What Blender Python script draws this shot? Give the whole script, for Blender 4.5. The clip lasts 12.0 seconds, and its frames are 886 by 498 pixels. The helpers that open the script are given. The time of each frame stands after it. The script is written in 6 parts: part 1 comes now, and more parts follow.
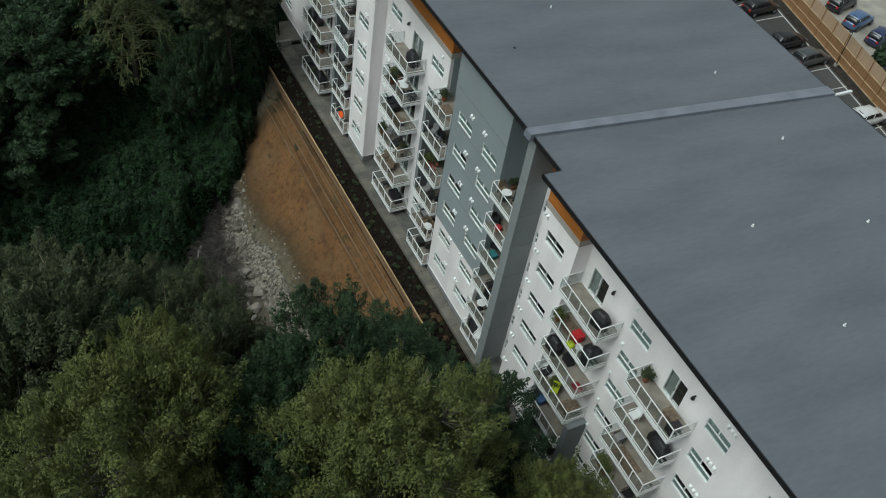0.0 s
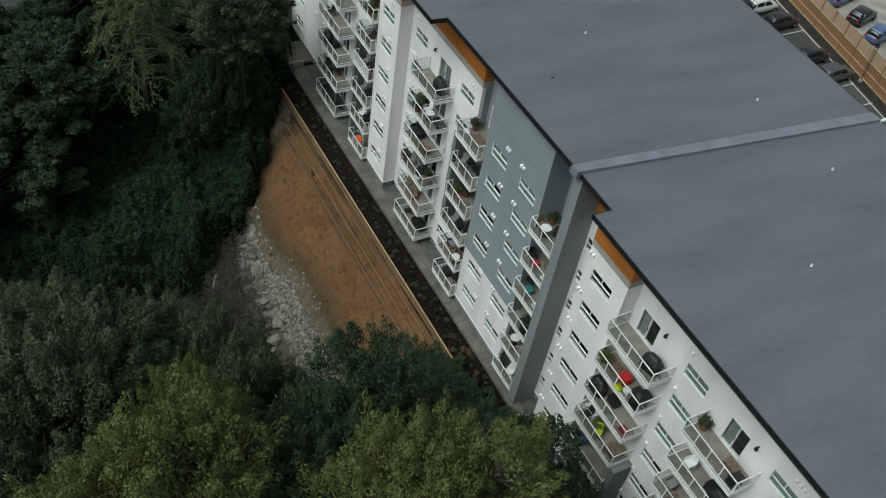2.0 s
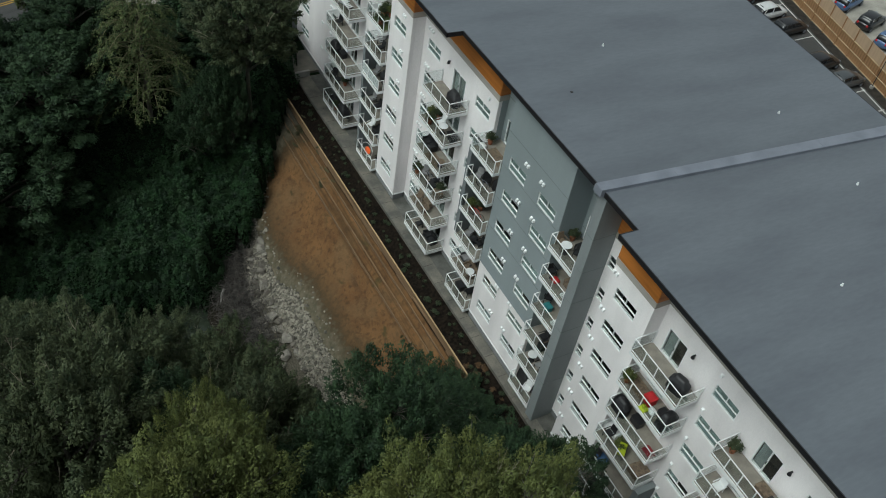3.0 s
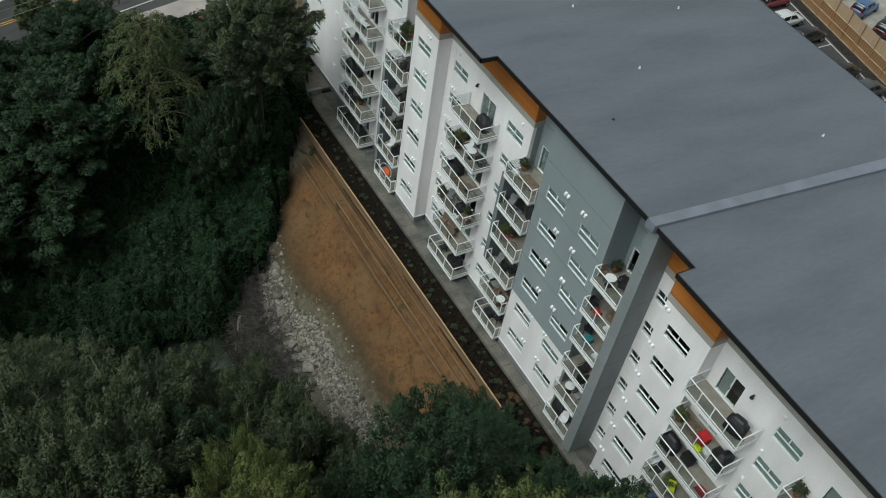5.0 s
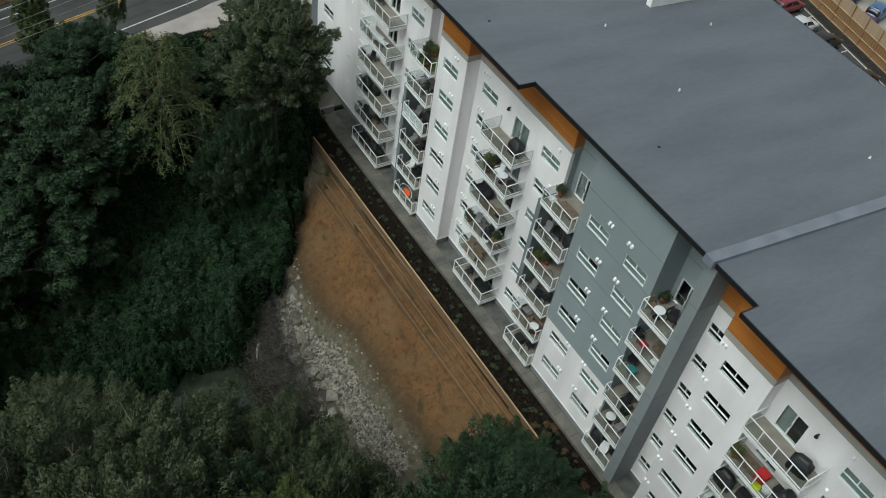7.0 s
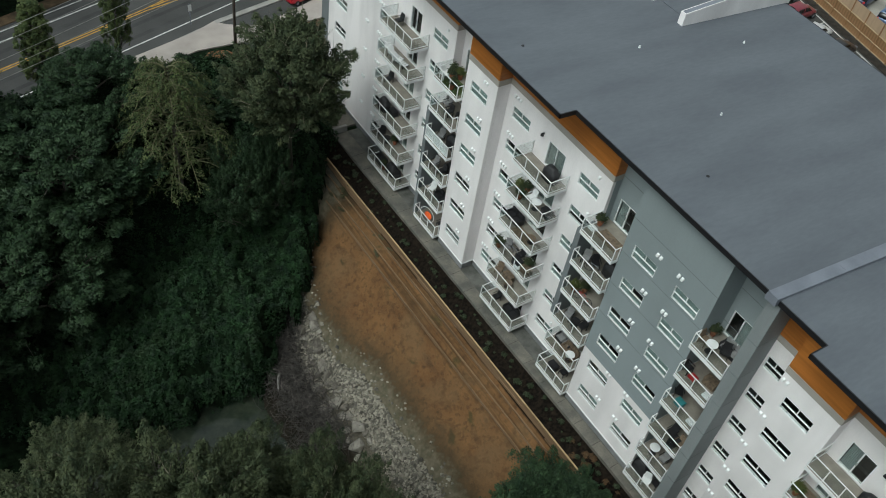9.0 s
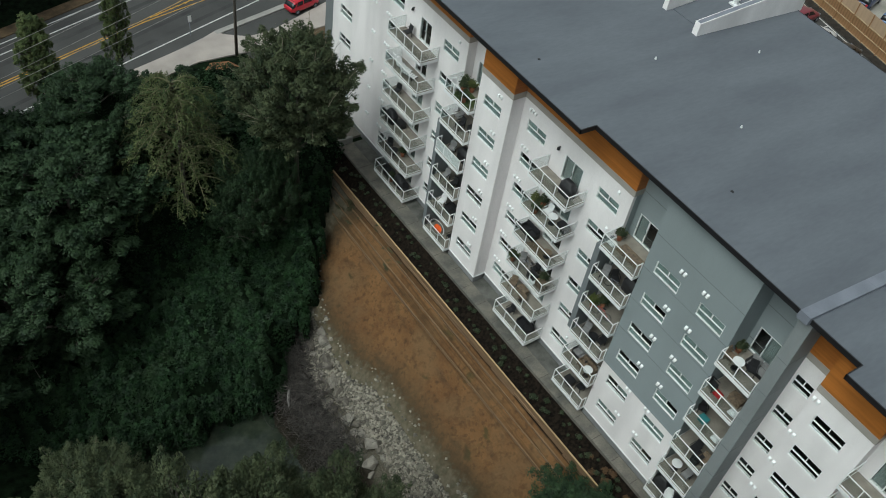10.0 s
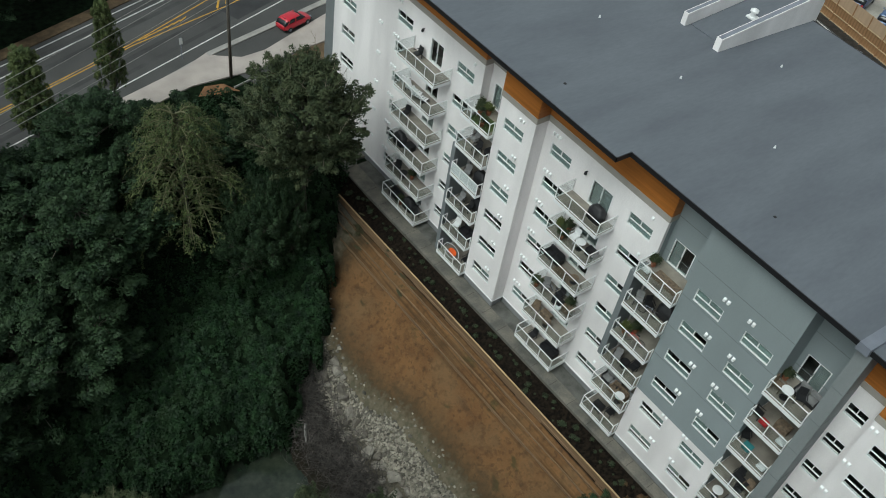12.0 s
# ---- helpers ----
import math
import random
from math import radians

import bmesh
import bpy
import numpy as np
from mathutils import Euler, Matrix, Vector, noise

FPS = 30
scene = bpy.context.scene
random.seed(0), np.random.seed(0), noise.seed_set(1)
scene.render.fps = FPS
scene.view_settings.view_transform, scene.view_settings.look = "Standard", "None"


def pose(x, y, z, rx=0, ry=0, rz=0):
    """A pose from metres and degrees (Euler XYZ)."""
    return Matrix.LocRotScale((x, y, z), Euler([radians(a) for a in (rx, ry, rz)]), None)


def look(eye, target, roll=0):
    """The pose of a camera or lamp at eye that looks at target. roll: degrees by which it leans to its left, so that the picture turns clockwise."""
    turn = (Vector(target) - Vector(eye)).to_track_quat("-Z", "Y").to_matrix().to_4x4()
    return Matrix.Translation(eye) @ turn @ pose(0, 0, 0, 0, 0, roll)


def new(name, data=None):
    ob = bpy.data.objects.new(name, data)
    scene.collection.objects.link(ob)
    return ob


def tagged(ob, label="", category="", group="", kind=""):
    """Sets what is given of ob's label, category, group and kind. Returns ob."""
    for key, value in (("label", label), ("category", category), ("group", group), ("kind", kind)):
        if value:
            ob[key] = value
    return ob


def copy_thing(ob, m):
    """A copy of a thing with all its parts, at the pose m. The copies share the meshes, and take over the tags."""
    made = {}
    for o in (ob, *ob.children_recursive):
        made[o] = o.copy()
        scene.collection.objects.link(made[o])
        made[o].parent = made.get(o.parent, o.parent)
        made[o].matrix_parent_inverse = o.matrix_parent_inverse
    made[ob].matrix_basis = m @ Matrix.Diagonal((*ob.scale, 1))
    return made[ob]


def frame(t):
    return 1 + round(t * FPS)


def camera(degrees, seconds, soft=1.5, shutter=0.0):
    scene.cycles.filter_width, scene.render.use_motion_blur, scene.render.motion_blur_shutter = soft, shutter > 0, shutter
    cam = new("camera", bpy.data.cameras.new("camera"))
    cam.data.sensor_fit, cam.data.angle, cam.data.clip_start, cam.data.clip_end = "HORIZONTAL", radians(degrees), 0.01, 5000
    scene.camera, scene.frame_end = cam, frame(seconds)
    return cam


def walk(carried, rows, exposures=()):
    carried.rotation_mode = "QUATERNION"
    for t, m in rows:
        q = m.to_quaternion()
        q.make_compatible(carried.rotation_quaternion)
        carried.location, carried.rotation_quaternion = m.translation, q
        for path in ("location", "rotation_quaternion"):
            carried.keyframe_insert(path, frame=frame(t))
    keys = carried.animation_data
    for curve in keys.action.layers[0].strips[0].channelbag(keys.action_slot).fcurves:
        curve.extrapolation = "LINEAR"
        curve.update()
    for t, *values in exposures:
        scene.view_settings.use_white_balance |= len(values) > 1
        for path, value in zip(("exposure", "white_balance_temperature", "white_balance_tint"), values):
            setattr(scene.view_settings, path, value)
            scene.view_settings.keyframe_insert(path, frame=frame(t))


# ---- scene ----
cam = camera(52.15, 12.0, soft=1.0)
PATH = [
    (0, (-1.414, -11.603, 56.355), (-0.6444, -10.4309, 54.9290), 10.37),
    (0.5, (-1.747, -10.497, 56.262), (-0.9721, -9.3263, 54.8377), 10.34),
    (1, (-2.084, -9.391, 56.178), (-1.3039, -8.2223, 54.7546), 10.32),
    (1.5, (-2.426, -8.284, 56.102), (-1.6405, -7.1182, 54.6796), 10.30),
    (2, (-2.774, -7.176, 56.034), (-1.9826, -6.0130, 54.6124), 10.29),
    (2.5, (-3.129, -6.065, 55.974), (-2.3312, -4.9059, 54.5528), 10.29),
    (3, (-3.491, -4.951, 55.922), (-2.6866, -3.7959, 54.5006), 10.29),
    (4, (-4.238, -2.707, 55.839), (-3.4203, -1.5633, 54.4169), 10.29),
    (5, (-5.017, -0.440, 55.783), (-4.1858, 0.6913, 54.3584), 10.29),
    (5.5, (-5.419, 0.704, 55.763), (-4.5803, 1.8287, 54.3374), 10.30),
    (6, (-5.828, 1.856, 55.748), (-4.9822, 2.9733, 54.3211), 10.30),
    (6.5, (-6.244, 3.016, 55.738), (-5.3906, 4.1256, 54.3089), 10.31),
    (7, (-6.666, 4.184, 55.730), (-5.8045, 5.2854, 54.2999), 10.32),
    (8, (-7.521, 6.541, 55.720), (-6.6431, 7.6269, 54.2882), 10.34),
    (9, (-8.380, 8.924, 55.711), (-7.4828, 9.9927, 54.2778), 10.37),
    (9.5, (-8.804, 10.122, 55.703), (-7.8966, 11.1818, 54.2701), 10.38),
    (10, (-9.221, 11.322, 55.691), (-8.3021, 12.3728, 54.2587), 10.39),
    (10.5, (-9.626, 12.523, 55.674), (-8.6955, 13.5633, 54.2421), 10.39),
    (11, (-10.016, 13.721, 55.650), (-9.0725, 14.7508, 54.2187), 10.39),
    (11.5, (-10.386, 14.914, 55.617), (-9.4284, 15.9319, 54.1864), 10.37),
    (12, (-10.730, 16.099, 55.574), (-9.7578, 17.1032, 54.1433), 10.33),
]
walk(cam, [(t, look(eye, target, roll)) for t, eye, target, roll in PATH], exposures=[(0.0, -0.05, 6150, -2), (12.0, 0.07, 6170, -2)])

# ---------------------------------------------------------------- world and sun
world = bpy.data.worlds.new("overcast_sky")
scene.world = world
world.use_nodes = True
wn, wl = world.node_tree.nodes, world.node_tree.links
sky = wn.new("ShaderNodeTexSky")
sky.sky_type, sky.sun_disc = "NISHITA", False
sky.sun_elevation, sky.sun_rotation = radians(58), radians(276)
sky.air_density, sky.dust_density, sky.ozone_density = 1.0, 4.0, 1.0
grey_sky = wn.new("ShaderNodeHueSaturation")
grey_sky.inputs["Saturation"].default_value = 0.18
wl.new(sky.outputs[0], grey_sky.inputs["Color"])
wl.new(grey_sky.outputs[0], wn["Background"].inputs["Color"])
wn["Background"].inputs["Strength"].default_value = 0.115
sun = new("sun", bpy.data.lights.new("sun", "SUN"))
sun.data.energy, sun.data.angle, sun.data.color = 1.15, radians(30), (1.0, 0.985, 0.96)
sun.matrix_world = look((0, 0, 0), (0.58, 0.06, -0.81))


# ---------------------------------------------------------------- materials
def mat(name, color, rough=0.8, metal=0.0, var=0.12, scale=3.0, bump=0.15, fine=40.0, tint=None, trans=0.0, island=0.0, spec=0.5, streak=None):
    """A surface with two scales of variation in colour and a fine relief."""
    m = bpy.data.materials.new(name)
    m.use_nodes = True
    nt = m.node_tree
    n, l = nt.nodes, nt.links
    b = n["Principled BSDF"]
    b.inputs["Roughness"].default_value, b.inputs["Metallic"].default_value = rough, metal
    b.inputs["Specular IOR Level"].default_value = spec
    co = n.new("ShaderNodeTexCoord")
    mp = n.new("ShaderNodeMapping")
    l.new(co.outputs["Object"], mp.inputs["Vector"])
    if streak:
        mp.inputs["Scale"].default_value = streak
    big, small = n.new("ShaderNodeTexNoise"), n.new("ShaderNodeTexNoise")
    for t, s, d in ((big, scale, 4), (small, fine, 3)):
        t.inputs["Scale"].default_value, t.inputs["Detail"].default_value = s, d
        l.new(mp.outputs["Vector"], t.inputs["Vector"])
    c2 = tint or tuple(v * (1 - 2.2 * var) for v in color)
    c1 = tuple(min(1.0, v * (1 + var)) for v in color)
    ramp = n.new("ShaderNodeMix")
    ramp.data_type = "RGBA"
    ramp.inputs["A"].default_value, ramp.inputs["B"].default_value = (*c1, 1), (*c2, 1)
    rg = n.new("ShaderNodeMapRange")
    rg.inputs["From Min"].default_value, rg.inputs["From Max"].default_value = 0.35, 0.68
    l.new(big.outputs["Fac"], rg.inputs["Value"])
    l.new(rg.outputs["Result"], ramp.inputs["Factor"])
    hs = n.new("ShaderNodeHueSaturation")
    l.new(ramp.outputs["Result"], hs.inputs["Color"])
    val = n.new("ShaderNodeMapRange")
    val.inputs["To Min"].default_value, val.inputs["To Max"].default_value = 1 - var * 1.6, 1 + var * 1.6
    l.new(small.outputs["Fac"], val.inputs["Value"])
    last = val.outputs["Result"]
    if island:
        g = n.new("ShaderNodeNewGeometry")
        r2 = n.new("ShaderNodeMapRange")
        r2.inputs["To Min"].default_value, r2.inputs["To Max"].default_value = 1 - island, 1 + island
        l.new(g.outputs["Random Per Island"], r2.inputs["Value"])
        mu = n.new("ShaderNodeMath")
        mu.operation = "MULTIPLY"
        l.new(last, mu.inputs[0])
        l.new(r2.outputs["Result"], mu.inputs[1])
        last = mu.outputs[0]
    l.new(last, hs.inputs["Value"])
    l.new(hs.outputs["Color"], b.inputs["Base Color"])
    if bump:
        bp = n.new("ShaderNodeBump")
        bp.inputs["Strength"].default_value, bp.inputs["Distance"].default_value = bump, 0.03
        l.new(small.outputs["Fac"], bp.inputs["Height"])
        l.new(bp.outputs["Normal"], b.inputs["Normal"])
    if trans:
        b.inputs["Transmission Weight"].default_value = trans
    return m


def leaf_mat(name, c1, c2, warm):
    """Leaves: each differs in colour, patches of the crown differ too, lit and shaded tufts are painted in, and light
    shines a little through.
    """
    m = bpy.data.materials.new(name)
    m.use_nodes = True
    n, l = m.node_tree.nodes, m.node_tree.links
    b, out = n["Principled BSDF"], n["Material Output"]
    b.inputs["Roughness"].default_value, b.inputs["Specular IOR Level"].default_value = 0.62, 0.25
    g, co, nz = n.new("ShaderNodeNewGeometry"), n.new("ShaderNodeTexCoord"), n.new("ShaderNodeTexNoise")
    nz.inputs["Scale"].default_value, nz.inputs["Detail"].default_value = 0.45, 3
    l.new(co.outputs["Object"], nz.inputs["Vector"])
    # clump-sized noise paints shaded (c1) and lit (c2) tufts into the colour
    tuft_shade = n.new("ShaderNodeTexNoise")
    tuft_shade.inputs["Scale"].default_value, tuft_shade.inputs["Detail"].default_value = 1.3, 2
    l.new(co.outputs["Object"], tuft_shade.inputs["Vector"])
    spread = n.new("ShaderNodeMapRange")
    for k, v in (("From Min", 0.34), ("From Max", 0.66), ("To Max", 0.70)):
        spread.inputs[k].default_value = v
    l.new(tuft_shade.outputs["Fac"], spread.inputs["Value"])
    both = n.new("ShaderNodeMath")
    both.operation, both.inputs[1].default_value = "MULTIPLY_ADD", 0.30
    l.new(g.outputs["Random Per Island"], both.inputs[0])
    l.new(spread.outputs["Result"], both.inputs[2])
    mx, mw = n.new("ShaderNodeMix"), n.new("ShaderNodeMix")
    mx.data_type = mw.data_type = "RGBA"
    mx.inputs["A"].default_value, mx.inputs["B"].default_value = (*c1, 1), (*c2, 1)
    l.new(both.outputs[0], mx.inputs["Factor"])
    rg = n.new("ShaderNodeMapRange")
    rg.inputs["From Min"].default_value, rg.inputs["From Max"].default_value, rg.inputs["To Max"].default_value = 0.45, 0.75, 0.8
    l.new(nz.outputs["Fac"], rg.inputs["Value"])
    l.new(rg.outputs["Result"], mw.inputs["Factor"])
    l.new(mx.outputs["Result"], mw.inputs["A"])
    mw.inputs["B"].default_value = (*warm, 1)
    l.new(mw.outputs["Result"], b.inputs["Base Color"])
    tr, ms = n.new("ShaderNodeBsdfTranslucent"), n.new("ShaderNodeMixShader")
    l.new(mw.outputs["Result"], tr.inputs["Color"])
    ms.inputs["Fac"].default_value = 0.15
    l.new(b.outputs[0], ms.inputs[1])
    l.new(tr.outputs[0], ms.inputs[2])
    l.new(ms.outputs[0], out.inputs["Surface"])
    return m


def bank_mat():
    """The slope: straw-coloured blanket above, pale gravel below, dark forest soil beyond; ragged edges between them."""
    m = bpy.data.materials.new("bank_soil")
    m.use_nodes = True
    n, l = m.node_tree.nodes, m.node_tree.links
    b = n["Principled BSDF"]
    b.inputs["Roughness"].default_value = 0.95
    b.inputs["Specular IOR Level"].default_value = 0.06
    co, sx = n.new("ShaderNodeTexCoord"), n.new("ShaderNodeSeparateXYZ")
    l.new(co.outputs["Object"], sx.inputs[0])

    def noise_at(scale, detail=4, stretch=None):
        t = n.new("ShaderNodeTexNoise")
        t.inputs["Scale"].default_value, t.inputs["Detail"].default_value = scale, detail
        if stretch:
            mp = n.new("ShaderNodeMapping")
            mp.inputs["Scale"].default_value = stretch
            l.new(co.outputs["Object"], mp.inputs[0])
            l.new(mp.outputs[0], t.inputs["Vector"])
        else:
            l.new(co.outputs["Object"], t.inputs["Vector"])
        return t.outputs["Fac"]

    def span(v, a, c, lo=0.0, hi=1.0):
        r = n.new("ShaderNodeMapRange")
        for k, x in (("From Min", a), ("From Max", c), ("To Min", lo), ("To Max", hi)):
            r.inputs[k].default_value = x
        l.new(v, r.inputs["Value"])
        return r.outputs["Result"]

    def calc(op, a, c):
        r = n.new("ShaderNodeMath")
        r.operation = op
        for i, v in enumerate((a, c)):
            if isinstance(v, (int, float)):
                r.inputs[i].default_value = v
            else:
                l.new(v, r.inputs[i])
        return r.outputs[0]

    def blend(f, a, c):
        r = n.new("ShaderNodeMix")
        r.data_type = "RGBA"
        l.new(f, r.inputs["Factor"])
        for k, v in (("A", a), ("B", c)):
            if isinstance(v, tuple):
                r.inputs[k].default_value = (*v, 1)
            else:
                l.new(v, r.inputs[k])
        return r.outputs["Result"]

    x, y = sx.outputs["X"], sx.outputs["Y"]
    wob = calc("MULTIPLY", calc("SUBTRACT", noise_at(0.35, 5), 0.5), 5.0)
    straw = blend(span(noise_at(0.5), 0.35, 0.65), (0.186, 0.100, 0.043), (0.130, 0.067, 0.030))
    straw = blend(span(noise_at(0.9, 3, (1.0, 0.5, 1.0)), 0.56, 0.70, 0, 0.55), straw, (0.062, 0.042, 0.026))
    straw = blend(span(noise_at(2.6, 2), 0.55, 0.66, 0, 0.50), straw, (0.050, 0.032, 0.019))
    straw = blend(span(noise_at(14, 3, (1.0, 0.35, 1.0)), 0.4, 0.7, 0, 0.30), straw, (0.18, 0.115, 0.062))
    straw = blend(span(noise_at(0.22, 3), 0.50, 0.66, 0, 0.6), straw, (0.158, 0.102, 0.054))
    straw = blend(span(noise_at(0.7, 4, (1.0, 0.6, 1.0)), 0.64, 0.72, 0, 0.7), straw, (0.045, 0.048, 0.022))
    pebble = blend(span(noise_at(9, 3), 0.35, 0.65), (0.140, 0.127, 0.099), (0.072, 0.065, 0.050))
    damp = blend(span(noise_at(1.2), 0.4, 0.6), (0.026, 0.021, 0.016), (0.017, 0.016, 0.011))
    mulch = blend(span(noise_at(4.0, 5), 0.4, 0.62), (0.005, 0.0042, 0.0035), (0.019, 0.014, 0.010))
    # straw soil inside a curved outline, a sandy rim, then gravel, then damp forest soil
    sway = calc("ADD", calc("MULTIPLY", wob, 0.22), calc("MULTIPLY", calc("SUBTRACT", noise_at(2.4, 6), 0.5), 1.7))
    low = calc("MULTIPLY", calc("MINIMUM", calc("MAXIMUM", calc("SUBTRACT", 51.0, y), 0.0), 4.0), 0.25)
    over = calc("MAXIMUM", calc("SUBTRACT", y, 55.5), 0.0)
    rim = calc("ADD", calc("ADD", 17.4, low), calc("MULTIPLY", calc("MULTIPLY", over, over), 0.05))
    inside = calc("ADD", calc("MINIMUM", calc("SUBTRACT", x, rim), calc("SUBTRACT", 62.6, y)), sway)
    sandy = blend(span(noise_at(2.0), 0.4, 0.6), (0.145, 0.126, 0.090), (0.096, 0.088, 0.060))
    boards = span(noise_at(1.0, 5, (6.0, 0.10, 1.0)), 0.44, 0.62, 0, 0.65)
    straw = blend(calc("MULTIPLY", boards, span(calc("ADD", calc("SUBTRACT", x, 0.816), calc("MULTIPLY", y, 0.017)), 22.0, 22.3)), straw, (0.058, 0.036, 0.019))
    straw = blend(span(noise_at(1.5, 4), 0.52, 0.66, 0, 0.42), straw, (0.060, 0.036, 0.020))
    straw = blend(span(inside, 0.3, 2.4, 0.85, 0.0), straw, (0.058, 0.046, 0.028))
    c = blend(span(inside, -0.45, 0.5), sandy, straw)
    c = blend(span(inside, -2.1, -1.2), pebble, c)
    # damp soil reaches the boulders; its dark also paints shade under the brushwood
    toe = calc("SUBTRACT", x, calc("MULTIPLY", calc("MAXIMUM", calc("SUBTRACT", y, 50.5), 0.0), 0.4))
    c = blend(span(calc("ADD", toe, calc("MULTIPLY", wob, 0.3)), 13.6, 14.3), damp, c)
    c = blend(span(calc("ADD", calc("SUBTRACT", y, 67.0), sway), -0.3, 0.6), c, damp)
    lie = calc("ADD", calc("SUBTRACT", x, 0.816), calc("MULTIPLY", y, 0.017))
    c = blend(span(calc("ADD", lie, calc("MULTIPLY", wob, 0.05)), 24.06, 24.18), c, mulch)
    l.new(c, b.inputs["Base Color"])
    bp = n.new("ShaderNodeBump")
    bp.inputs["Strength"].default_value, bp.inputs["Distance"].default_value = 0.6, 0.12
    l.new(noise_at(5, 6), bp.inputs["Height"])
    l.new(bp.outputs["Normal"], b.inputs["Normal"])
    return m


M_WHITE = mat("white_render", (0.85, 0.818, 0.815), 0.85, var=0.07, scale=0.35, bump=0.08, fine=25, streak=(1, 1, 0.25))
M_GREY = mat("grey_green_panel", (0.262, 0.300, 0.308), 0.7, var=0.05, scale=0.3, bump=0.05, fine=20, streak=(1, 1, 0.3))
M_DGREY = mat("mid_grey_panel", (0.17, 0.188, 0.194), 0.7, var=0.06, scale=0.4, bump=0.05, fine=20)
M_FIRE = mat("grey_fire_wall_panel", (0.242, 0.264, 0.268), 0.75, var=0.07, scale=0.4, bump=0.05, fine=20, streak=(1, 1, 0.3))
M_ORANGE = mat("orange_wood_cladding", (0.40, 0.143, 0.026), 0.55, var=0.10, scale=0.8, bump=0.08, fine=8, streak=(1, 0.3, 6))
M_BEIGE = mat("beige_trim", (0.36, 0.335, 0.30), 0.75, var=0.05, scale=0.6, bump=0.05, fine=20)
M_ROOF = mat("grey_roof_membrane", (0.122, 0.135, 0.154), 0.72, var=0.09, scale=0.22, bump=0.05, fine=3.0, tint=(0.106, 0.117, 0.136), streak=(0.5, 2.0, 1))
M_BLACK = mat("black_metal_edge", (0.012, 0.012, 0.014), 0.5, var=0.1, bump=0.03)
M_FLASH = mat("grey_metal_flashing", (0.205, 0.222, 0.262), 0.5, 0.1, var=0.08, scale=0.7, bump=0.03)
M_VINYL = mat("white_vinyl", (0.80, 0.81, 0.81), 0.45, var=0.02, bump=0.02)
M_ALU = mat("white_aluminium", (0.78, 0.79, 0.79), 0.4, 0.0, var=0.03, bump=0.02)
M_DECK = mat("taupe_vinyl_deck", (0.25, 0.225, 0.19), 0.75, var=0.12, scale=1.2, bump=0.08, fine=18)
M_CONC = mat("pale_concrete", (0.30, 0.29, 0.27), 0.9, var=0.12, scale=0.5, bump=0.2, fine=14)
M_PATH = mat("damp_path_concrete", (0.134, 0.122, 0.102), 0.9, var=0.26, scale=0.8, bump=0.25, fine=10, tint=(0.085, 0.084, 0.074))
M_FOOT = mat("grey_foundation", (0.20, 0.205, 0.21), 0.9, var=0.10, scale=0.8, bump=0.1)
M_ASPH = mat("asphalt", (0.066, 0.066, 0.064), 0.92, var=0.14, scale=0.15, bump=0.3, fine=9, tint=(0.048, 0.048, 0.047))
M_TRACK = mat("worn_wheel_track", (0.048, 0.048, 0.048), 0.88, var=0.18, scale=0.3, bump=0.2, fine=9)
M_PAVE = mat("pale_pavement", (0.40, 0.355, 0.325), 0.9, var=0.08, scale=0.4, bump=0.15, fine=12)
M_RUST = mat("rust_brown_soil", (0.20, 0.10, 0.045), 0.95, var=0.2, scale=0.8, bump=0.6, fine=9)
M_MARGIN = mat("wall_foot_gravel", (0.098, 0.098, 0.088), 0.95, var=0.2, scale=1.0, bump=0.4, fine=14)
M_PATCH = mat("fresh_asphalt_patch", (0.035, 0.036, 0.038), 0.92, var=0.12, scale=0.4, bump=0.2)
M_PAINTW = mat("white_road_paint", (0.60, 0.60, 0.58), 0.8, var=0.12, scale=2.0, bump=0.05)
M_PAINTY = mat("yellow_road_paint", (0.55, 0.31, 0.035), 0.8, var=0.14, scale=2.0, bump=0.05)
M_TIMBER = mat("weathered_cedar_timber", (0.20, 0.125, 0.068), 0.85, var=0.16, scale=1.0, bump=0.3, fine=12, streak=(1, 0.12, 3))
M_TCAP = mat("pale_cedar_cap", (0.42, 0.29, 0.16), 0.85, var=0.12, scale=1.2, bump=0.2, fine=12, streak=(2, 0.15, 2))
M_FENCE = mat("cedar_fence_board", (0.30, 0.165, 0.075), 0.85, var=0.14, scale=1.0, bump=0.25, fine=10, streak=(3, 3, 0.3))
M_FPALE = mat("pale_fence_panel", (0.40, 0.285, 0.185), 0.85, var=0.04, scale=1.0, bump=0.15, fine=10, streak=(3, 3, 0.3))
M_FRAIL = mat("pale_fence_rail", (0.50, 0.37, 0.22), 0.85, var=0.1, scale=1.0, bump=0.2)
M_LOT = mat("pale_gravel_lot", (0.34, 0.32, 0.28), 0.95, var=0.14, scale=0.4, bump=0.3, fine=6)
M_ROCK = mat("grey_granite_rock", (0.250, 0.230, 0.196), 0.9, var=0.17, scale=1.6, bump=0.5, fine=9)
M_ROCKD = mat("weathered_brown_rock", (0.150, 0.134, 0.112), 0.9, var=0.2, scale=1.6, bump=0.5, fine=9)
M_STONE = mat("pale_crushed_stone", (0.205, 0.188, 0.153), 0.9, var=0.15, scale=2.0, bump=0.3, island=0.7)
M_TWIG = mat("dead_brushwood", (0.074, 0.066, 0.060), 0.95, var=0.2, scale=2.0, bump=0.2, island=0.7)
M_BARK = mat("tree_bark", (0.125, 0.112, 0.095), 0.95, var=0.25, scale=1.5, bump=0.7, fine=10, streak=(2, 2, 0.4))
